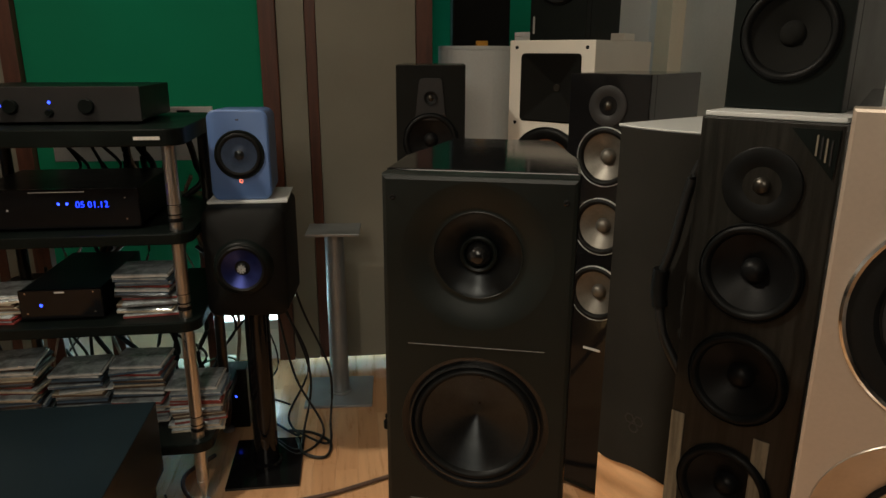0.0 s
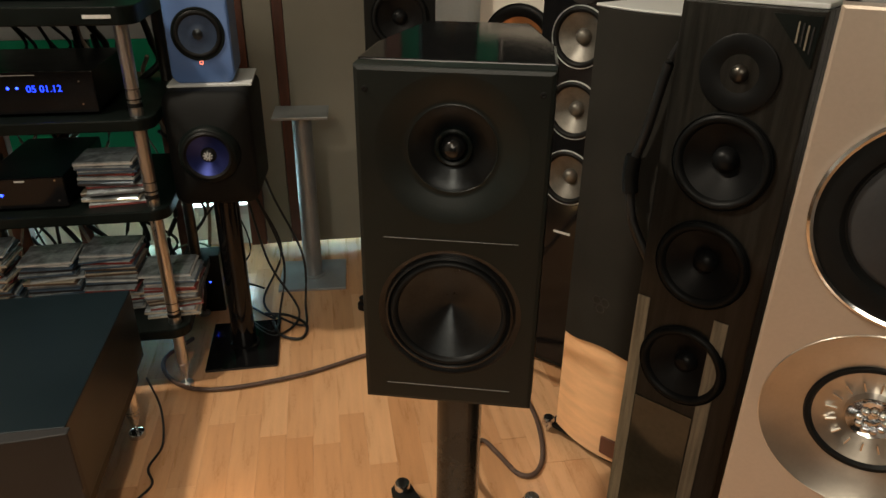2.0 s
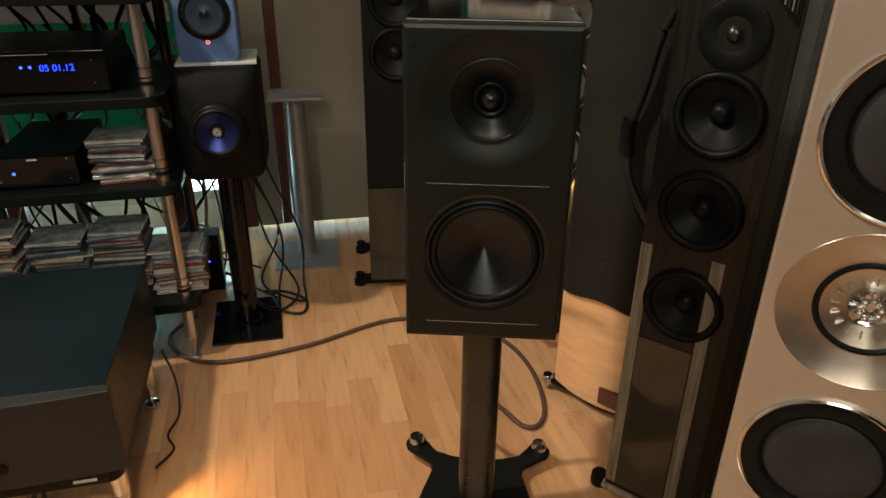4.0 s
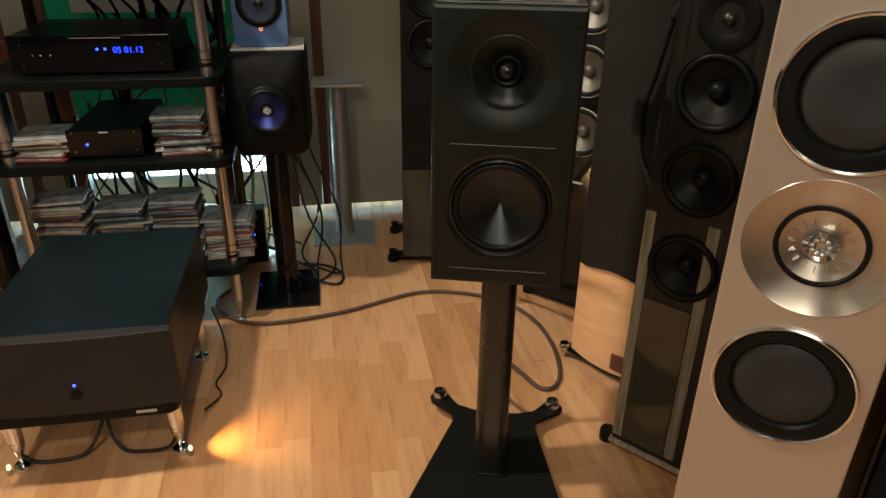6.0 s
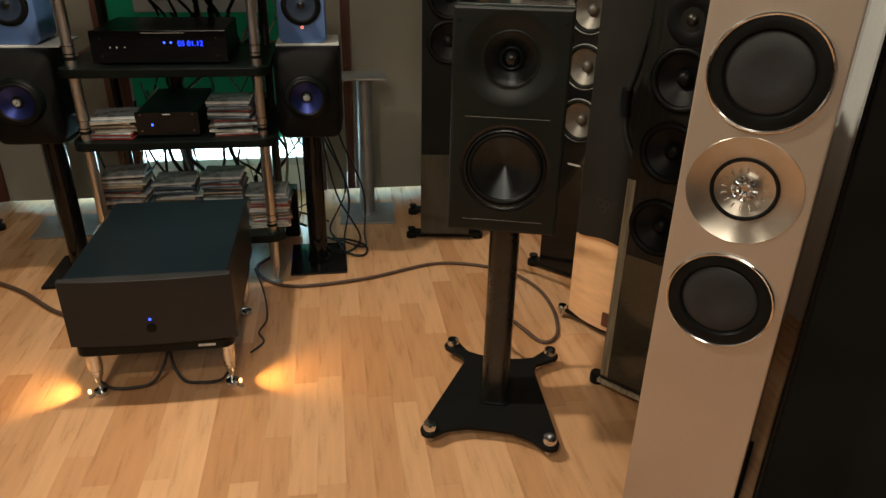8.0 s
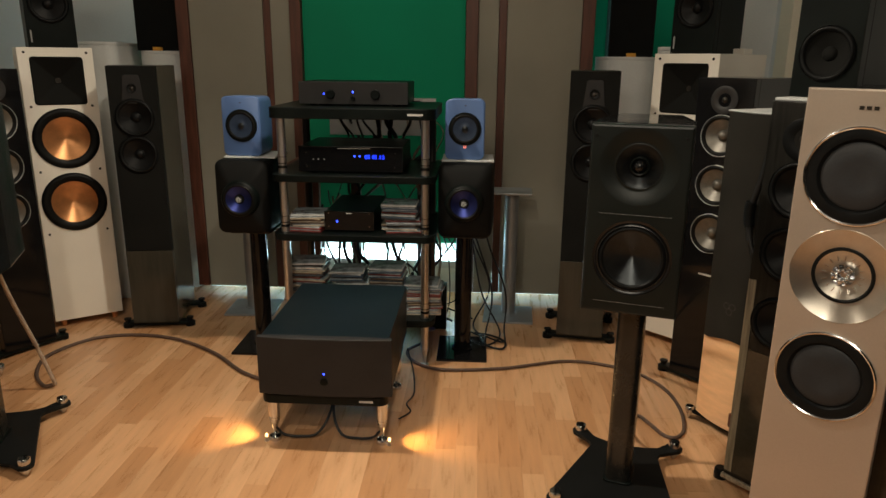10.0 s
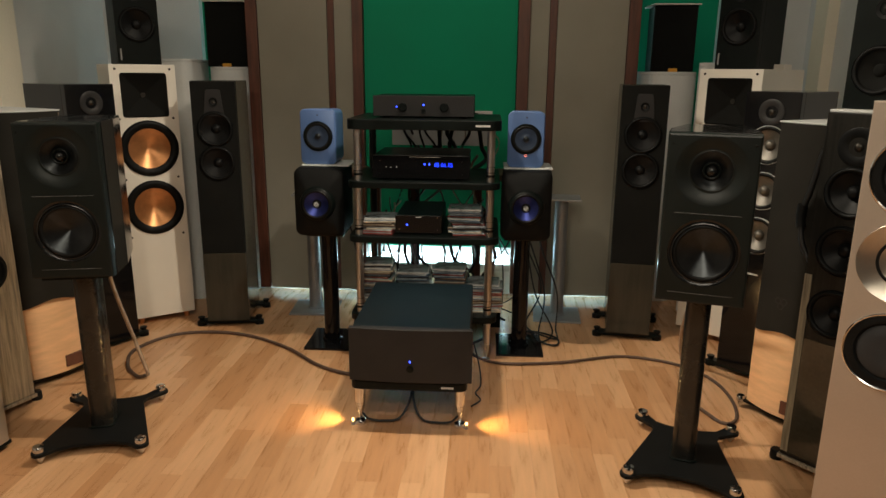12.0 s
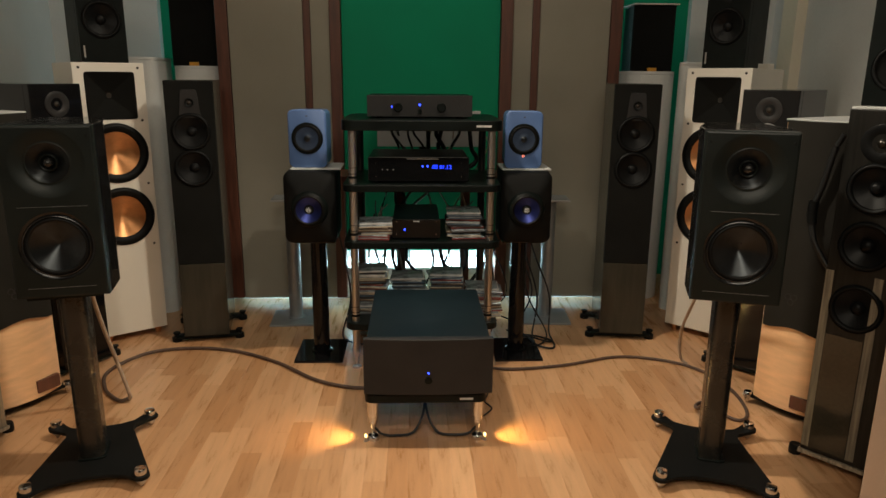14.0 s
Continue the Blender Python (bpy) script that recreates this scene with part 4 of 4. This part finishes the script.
def champagne_tower(at, label):
    s = thing("floorstanding_speaker", label, "speaker", "champagne towers", at=at)
    w, h, d = 0.215, 1.197, 0.42
    part("cabinet", box(-w / 2, 0.012, 0.030, w / 2, d, h - 0.002, 0.003), M["gloss"], s)
    part("front", baffle(-w / 2, w / 2, 0.028, h, -0.012, 0.0235, [(0, 1.037, 0.0885), (0, 0.630, 0.0885), (0, 0.841, 0.092)]), M["champagne"], s, "champagne lacquered front")
    y = -0.0122
    for z in (1.037, 0.630):
        ring = smooth(part("woofer", lathe([(0.094, 0.0), (0.094, 0.004), (0.0915, 0.0055), (0.089, 0.004), (0.088, 0.001)], (0, y, z), 72), M["chrome"], s, "black woofer in a bright ring"), 35)
        smooth(part("surround", lathe([(0.0885, 0.002), (0.080, 0.004), (0.070, 0.0025), (0.066, -0.004), (0.064, -0.004)], (0, y, z), 72), M["rubber"], ring), 35)
        smooth(part("cone", lathe([(0.064, -0.003), (0.060, 0.000), (0.03, -0.003), (0, -0.004)], (0, y, z), 72), M["greycone"], ring), 60)
    z = 0.841
    dish = smooth(part("coaxial_driver", lathe([(0.0945, 0.0), (0.0935, 0.0008), (0.0915, -0.0004), (0.075, -0.0070), (0.058, -0.0120), (0.056, -0.0122)], (0, y, z), 72), M["brushed"], s, "brushed bronze waveguide with coaxial driver"), 50)
    smooth(part("surround", lathe([(0.0565, -0.0124), (0.0550, -0.0090), (0.0515, -0.0090), (0.0490, -0.0130)], (0, y, z), 72), M["rubber"], dish), 50)
    smooth(part("cone", lathe([(0.0492, -0.0128), (0.034, -0.0185), (0.022, -0.0225)], (0, y, z), 72), M["brushed"], dish), 60)
    smooth(part("tweeter_ring", lathe([(0.023, -0.0225), (0.0215, -0.0145), (0.019, -0.0165), (0.010, -0.0200), (0, -0.0160)], (0, y, z), 40), M["chrome"], dish), 50)
    for k in range(16):
        a = 2 * math.pi * k / 16
        bm = box(-0.0007, 0.0138, 0.029, 0.0007, 0.0170, 0.038)
        bmesh.ops.transform(bm, matrix=Matrix.Translation((0, y, z)) @ Matrix.Rotation(a, 4, "Y"), verts=bm.verts)
        part("rib", bm, M["chrome"], dish)
    for k in range(9):
        a = 2 * math.pi * k / 9
        bm = lathe([(0, -0.0165), (0.0042, -0.0130), (0.0034, -0.0080), (0, -0.0065)], (0, 0, 0.0105), 10)
        bmesh.ops.transform(bm, matrix=Matrix.Translation((0, y, z)) @ Matrix.Rotation(a, 4, "Y"), verts=bm.verts)
        smooth(part("petal", bm, M["chrome"], dish), 60)
    for k in range(3):
        part("maker_mark", box(-0.016 + 0.012 * k, y - 0.0008, 1.160, -0.008 + 0.012 * k, y + 0.0004, 1.167), M["darkmetal"], s)
    part("plinth", box(-w / 2 - 0.008, -0.014, 0.016, w / 2 + 0.008, d + 0.006, 0.0275, 0.003), M["black"], s)
    for fx in (-w / 2 + 0.01, w / 2 - 0.01):
        for fy in (0.02, d - 0.02):
            part("foot", lathe([(0, 0), (0.012, 0), (0.014, 0.016), (0, 0.016)], (fx, fy, 0), 16, True), M["rubber"], s)
    return s


champagne_tower(pose(0.738, 0.735, 0, 0, 0, -40), "tall champagne floorstanding speaker with bronze coaxial driver")
champagne_tower(pose(-1.818, 1.085, 0, 0, 0, 86), "tall champagne floorstanding speaker with bronze coaxial driver")

# big black cabinet next to the champagne tower
s = thing("floorstanding_speaker", "large plain black floorstanding speaker with cloth front", "speaker", at=pose(1.010, 0.592, 0, 0, 0, -40))
part("cabinet", box(-0.16, 0.0, 0.02, 0.16, 0.40, 1.46, 0.006), M["gloss"], s)
part("grille", box(-0.152, -0.016, 0.03, 0.152, -0.001, 1.45, 0.005), M["grille"], s)
part("plinth", box(-0.15, 0.01, 0.0, 0.15, 0.39, 0.0195, 0.002), M["black"], s)

# ---- second row at the rear corners ----


def pedestal(at, label, w, d, h, r, tagged_yellow=False):
    s = thing("pedestal", label, "pedestal", "pale pedestals in the rear corners", at=at)
    smooth(part("body", prism(rounded(w, d, r, 10), 0.0, h - 0.0165, 0.002), M["plaster"], s), 40)
    smooth(part("top_plate", prism(rounded(w, d, r, 10), h - 0.016, h, 0.003), M["plaster"], s), 40)
    return s


pedestal(pose(0.765, 3.13, 0), "pale grey rounded pedestal in the rear corner", 0.30, 0.30, 1.265, 0.13)
pedestal(pose(-1.625, 3.10, 0), "pale grey rounded pedestal in the rear corner", 0.26, 0.26, 1.272, 0.12)
pedestal(pose(1.02, 2.95, 0, 0, 0, -20), "pale grey display cabinet behind the white tower", 0.24, 0.40, 1.31, 0.05)
pedestal(pose(-1.95, 2.98, 0, 0, 0, 8), "pale grey display cabinet behind the white tower", 0.34, 0.42, 1.31, 0.05)
for x, y, z in ((0.765, 3.03, 1.265), (-1.625, 3.00, 1.272)):
    b = small_black_speaker(pose(x, y, z + 0.0, 0, 0, -6 if x > 0 else 6), "black cloth-fronted speaker on a pale pedestal", 0.22, 0.335, 0.24, True)
    t = thing("price_tag", "small yellow tag at the pedestal's front edge", "tag", "yellow tags", at=pose(x, y - 0.030, z))
    part("card", box(-0.022, 0.0, 0.0, 0.022, 0.02, 0.018, 0.002), M["yellow"], t)
    sh = thing("paper_sheet", "white sheet lying on a black speaker", "sheet", "white sheets on speakers", at=pose(x, y, z + 0.336))
    part("sheet", box(-0.12, -0.03, 0, 0.12, 0.2, 0.006, 0.001), M["white"], sh)
small_box = thing("small_box", "small white box on the white horn tower", "box", at=pose(1.105, 2.50, 1.277, 0, 0, -45))
part("carton", box(-0.04, -0.03, 0, 0.04, 0.05, 0.022, 0.002), M["white"], small_box)

# ---- behind the rack ----
tb = thing("side_table", "dark wooden table frame standing behind the rack", "table", at=pose(-0.465, 2.66, 0))
part("tabletop", box(-0.42, -0.10, 0.735, 0.42, 0.14, 0.765, 0.003), M["brownwood"], tb)
for x in (-0.30, -0.10, 0.22):
    part("leg", box(x - 0.022, -0.02, 0.0, x + 0.022, 0.02, 0.735, 0.002), M["brownwood"], tb)
sg = thing("sign_board", "pale board with a dark word, behind the rack", "sign", at=pose(-0.455, 2.62, 0.90))
part("board", box(-0.22, 0, 0.0, 0.275, 0.012, 0.170, 0.002), M["sheet"], sg)
for k, w_ in enumerate((0.04, 0.03, 0.04, 0.045, 0.04, 0.02, 0.04)):
    part("print_bar", box(-0.17 + 0.056 * k, -0.002, 0.105, -0.17 + 0.056 * k + w_, 0.0, 0.160), M["rubber"], sg)
part("bracket", box(-0.02, 0.013, -0.135, 0.02, 0.04, 0.10), M["black"], sg)

for x, y, w_, d_, h_, mname, label in ((-0.60, 2.62, 0.30, 0.10, 0.075, "black", "black mains distribution box on the floor behind the rack"), (-0.30, 2.74, 0.22, 0.10, 0.13, "bluebox", "small beige carton on the floor behind the rack"), (-0.62, 2.76, 0.20, 0.08, 0.15, "bluebox", "small beige carton on the floor behind the rack")):
    bx = thing("box", label, "box", at=pose(x, y, 0, 0, 0, 4))
    part("body", box(-w_ / 2, -d_ / 2, 0, w_ / 2, d_ / 2, h_ - 0.012, 0.003), M[mname], bx)
    part("lid", box(-w_ / 2 - 0.001, -d_ / 2 - 0.001, h_ - 0.0118, w_ / 2 + 0.001, d_ / 2 + 0.001, h_, 0.002), M[mname], bx)

# ---- cables ----


def cable(name, label, pts, r, material):
    c = tagged(smooth(part(name, tube(pts, r), M[material], None), 60), label, "cable", "cables")
    return c


cable("speaker_cable", "thick brown braided speaker cable on the floor", [(-0.20, 2.30, 0.009), (-0.27, 2.19, 0.009), (-0.22, 2.07, 0.009), (-0.099, 2.014, 0.009), (0.148, 2.047, 0.009), (0.406, 2.137, 0.008), (0.574, 2.110, 0.008), (0.70, 2.030, 0.008), (0.770, 1.90, 0.008), (0.785, 1.75, 0.008), (0.762, 1.61, 0.008), (0.722, 1.545, 0.008), (0.680, 1.550, 0.008), (0.648, 1.625, 0.008), (0.618, 1.680, 0.010), (0.575, 1.640, 0.016), (0.535, 1.500, 0.090), (0.512, 1.410, 0.280), (0.505, 1.390, 0.600)], 0.0065, "cable")
cable("speaker_cable", "thick brown braided speaker cable on the floor", [(-0.62, 1.86, 0.009), (-0.741, 1.845, 0.009), (-0.909, 1.924, 0.009), (-1.097, 2.103, 0.009), (-1.317, 2.239, 0.009), (-1.52, 2.277, 0.009), (-1.70, 2.22, 0.009), (-1.79, 2.03, 0.009), (-1.735, 1.86, 0.009), (-1.64, 1.755, 0.009), (-1.60, 1.76, 0.014)], 0.0075, "cable")
cable("speaker_cable", "pale braided speaker cable rising to the monitor", [(0.700, 2.040, 0.009), (0.668, 2.050, 0.050), (0.640, 1.990, 0.200), (0.605, 1.780, 0.440), (0.545, 1.520, 0.700)], 0.0065, "palecable")
cable("speaker_cable", "pale braided speaker cable rising to the monitor", [(-1.605, 1.765, 0.012), (-1.590, 1.745, 0.04), (-1.605, 1.70, 0.20), (-1.61, 1.60, 0.45), (-1.58, 1.50, 0.66)], 0.0075, "palecable")
for sx in (-1, 1):
    cable("power_cable", "thin black cable looping towards a steel foot", [(-0.4605, 1.62, 0.150), (-0.4605 + sx * 0.005, 1.52, 0.075), (-0.4605 + sx * 0.04, 1.47, 0.018), (-0.4605 + sx * 0.10, 1.455, 0.012), (-0.4605 + sx * 0.15, 1.45, 0.020), (-0.4605 + sx * 0.172, 1.45, 0.042)], 0.0045, "blackcable")
hung = cable("power_cable", "black cable hanging in front of a felt cover", [(0.895, 1.470, 1.060), (0.882, 1.489, 1.006), (0.868, 1.507, 0.885), (0.856, 1.525, 0.808), (0.857, 1.524, 0.776), (0.866, 1.510, 0.700), (0.888, 1.479, 0.640), (0.912, 1.450, 0.585), (0.95, 1.42, 0.45), (0.97, 1.40, 0.06)], 0.0095, "blackcable")
smooth(part("plug", tube([(0.857, 1.5225, 0.832), (0.8555, 1.5240, 0.808), (0.8560, 1.5240, 0.780), (0.8590, 1.5205, 0.756)], 0.0155, 12), M["rubber"], hung, "black moulded plug"), 50)
rng = random.Random(9)
for k in range(16):
    x = -0.70 + 0.52 * rng.random() + (0.10 if k > 11 else 0)
    y = 2.50 + 0.12 * rng.random()
    top = rng.choice((0.99, 0.86, 0.66, 0.64, 0.62))
    cable("signal_cable", "thin dark cable hanging behind the rack", [(x, y, top), (x + rng.uniform(-0.05, 0.05), y + 0.05, top - 0.08), (x + rng.uniform(-0.12, 0.12), y + 0.06, top - 0.25), (x + rng.uniform(-0.2, 0.2), y + rng.uniform(0, 0.1), max(0.05, top - 0.50)), (x + rng.uniform(-0.1, 0.2), y + 0.05, 0.012)], rng.choice((0.003, 0.004, 0.006)), rng.choice(("blackcable", "blackcable", "palecable")))
for k in range(9):
    x = -0.62 + 0.045 * k + rng.uniform(-0.02, 0.02)
    cable("signal_cable", "thin dark cable plugged in behind the disc player", [(x, 2.47, 1.015), (x + rng.uniform(-0.02, 0.02), 2.52, 0.97), (x + rng.uniform(-0.03, 0.05), 2.54, 0.90), (x + rng.uniform(-0.02, 0.05), 2.50, 0.85), (x + rng.uniform(-0.02, 0.05), 2.50, 0.80)], rng.choice((0.005, 0.007, 0.010)), "blackcable")
for k in range(7):
    x = -0.66 + 0.075 * k + rng.uniform(-0.03, 0.03)
    cable("power_cable", "black cable hanging below the headphone amplifier shelf", [(x, 2.46, 0.60), (x + rng.uniform(-0.02, 0.03), 2.50, 0.50), (x + rng.uniform(-0.03, 0.07), 2.53, 0.36), (x + rng.uniform(-0.02, 0.10), 2.55, 0.24), (x + rng.uniform(-0.05, 0.10), 2.58, 0.10), (x + 0.05, 2.55, 0.008)], rng.choice((0.005, 0.008)), "blackcable")
for k in range(4):
    x, y = 0.01 + 0.08 * rng.random(), 2.42 + 0.12 * rng.random()
    cable("signal_cable", "thin dark cable hanging beside the speaker stand", [(x - 0.05, y, 0.62), (x + rng.uniform(-0.03, 0.05), y + 0.02, 0.42), (x + rng.uniform(0, 0.09), y, 0.20), (x + rng.uniform(0, 0.12), y - 0.05, 0.03), (x + 0.10 * rng.random(), y - 0.15, 0.008), (x - 0.05, y - 0.05, 0.008)], 0.004, "blackcable")
cable("power_cable", "black power cable coiled on the floor by the stand", [(0.02, 2.42, 0.01), (0.10, 2.40, 0.007), (0.16, 2.33, 0.007), (0.145, 2.25, 0.007), (0.08, 2.27, 0.012), (0.05, 2.36, 0.014)], 0.005, "blackcable")
cable("power_cable", "black power cable hanging behind a speaker stand", [(-0.86, 2.36, 0.60), (-0.82, 2.38, 0.40), (-0.80, 2.40, 0.20), (-0.84, 2.38, 0.03), (-0.78, 2.33, 0.008), (-0.70, 2.30, 0.008)], 0.004, "blackcable")
cable("power_cable", "thin black cable beside the large amplifier", [(-0.24, 1.90, 0.15), (-0.215, 1.88, 0.06), (-0.205, 1.80, 0.008), (-0.225, 1.72, 0.006), (-0.205, 1.66, 0.006), (-0.24, 1.60, 0.008)], 0.003, "blackcable")

coil = [(-0.24 + 0.09 * math.cos(a * 0.7), 2.56 + 0.05 * math.sin(a * 0.7), 0.08 + 0.05 * math.sin(a * 0.7 + 0.6) + 0.004 * a) for a in range(28)]
cable("hose_coil", "loose coil of thin greenish cable behind the rack", coil, 0.0035, "hose")

# ---- floor strips ----
STRIP, LENGTH = 0.070, 0.44
whole = bpy.data.meshes.new("plank")
pb = box(-STRIP / 2 + 0.0001, -LENGTH / 2 + 0.0001, -0.0058, STRIP / 2 - 0.0001, LENGTH / 2 - 0.0001, 0.0, 0.0002, 1)
pb.to_mesh(whole)
pb.free()
whole.materials.append(M["plank"])
rest = bmesh.new()
rng = random.Random(3)
near = 0
col = 0
x = X0
while x < X1:
    y = Y0 - rng.random() * LENGTH
    while y < Y1:
        cx, cy = x + STRIP / 2, y + LENGTH / 2
        if near < 300 and -1.60 < cx < 0.62 and 0.15 < cy < 2.6:
            p = new("plank", whole)
            p.parent = floor
            p.matrix_basis = pose(cx, cy, 0)
            near += 1
        else:
            y0, y1 = max(y, Y0) + 0.0005, min(y + LENGTH, Y1) - 0.0005
            if y1 - y0 > 0.01:
                vs = [rest.verts.new((a, b, c)) for c in (-0.0058, 0.0) for a, b in ((x + 0.0001, y0), (x + STRIP - 0.0001, y0), (x + STRIP - 0.0001, y1), (x + 0.0001, y1))]
                rest.faces.new(vs[4:])
                for k in range(4):
                    rest.faces.new((vs[k], vs[(k + 1) % 4], vs[4 + (k + 1) % 4], vs[4 + k]))
        y += LENGTH
    x += STRIP
r = part("plank_rest", rest, M["plank_rest"], floor)
r["kind"] = "stuff"
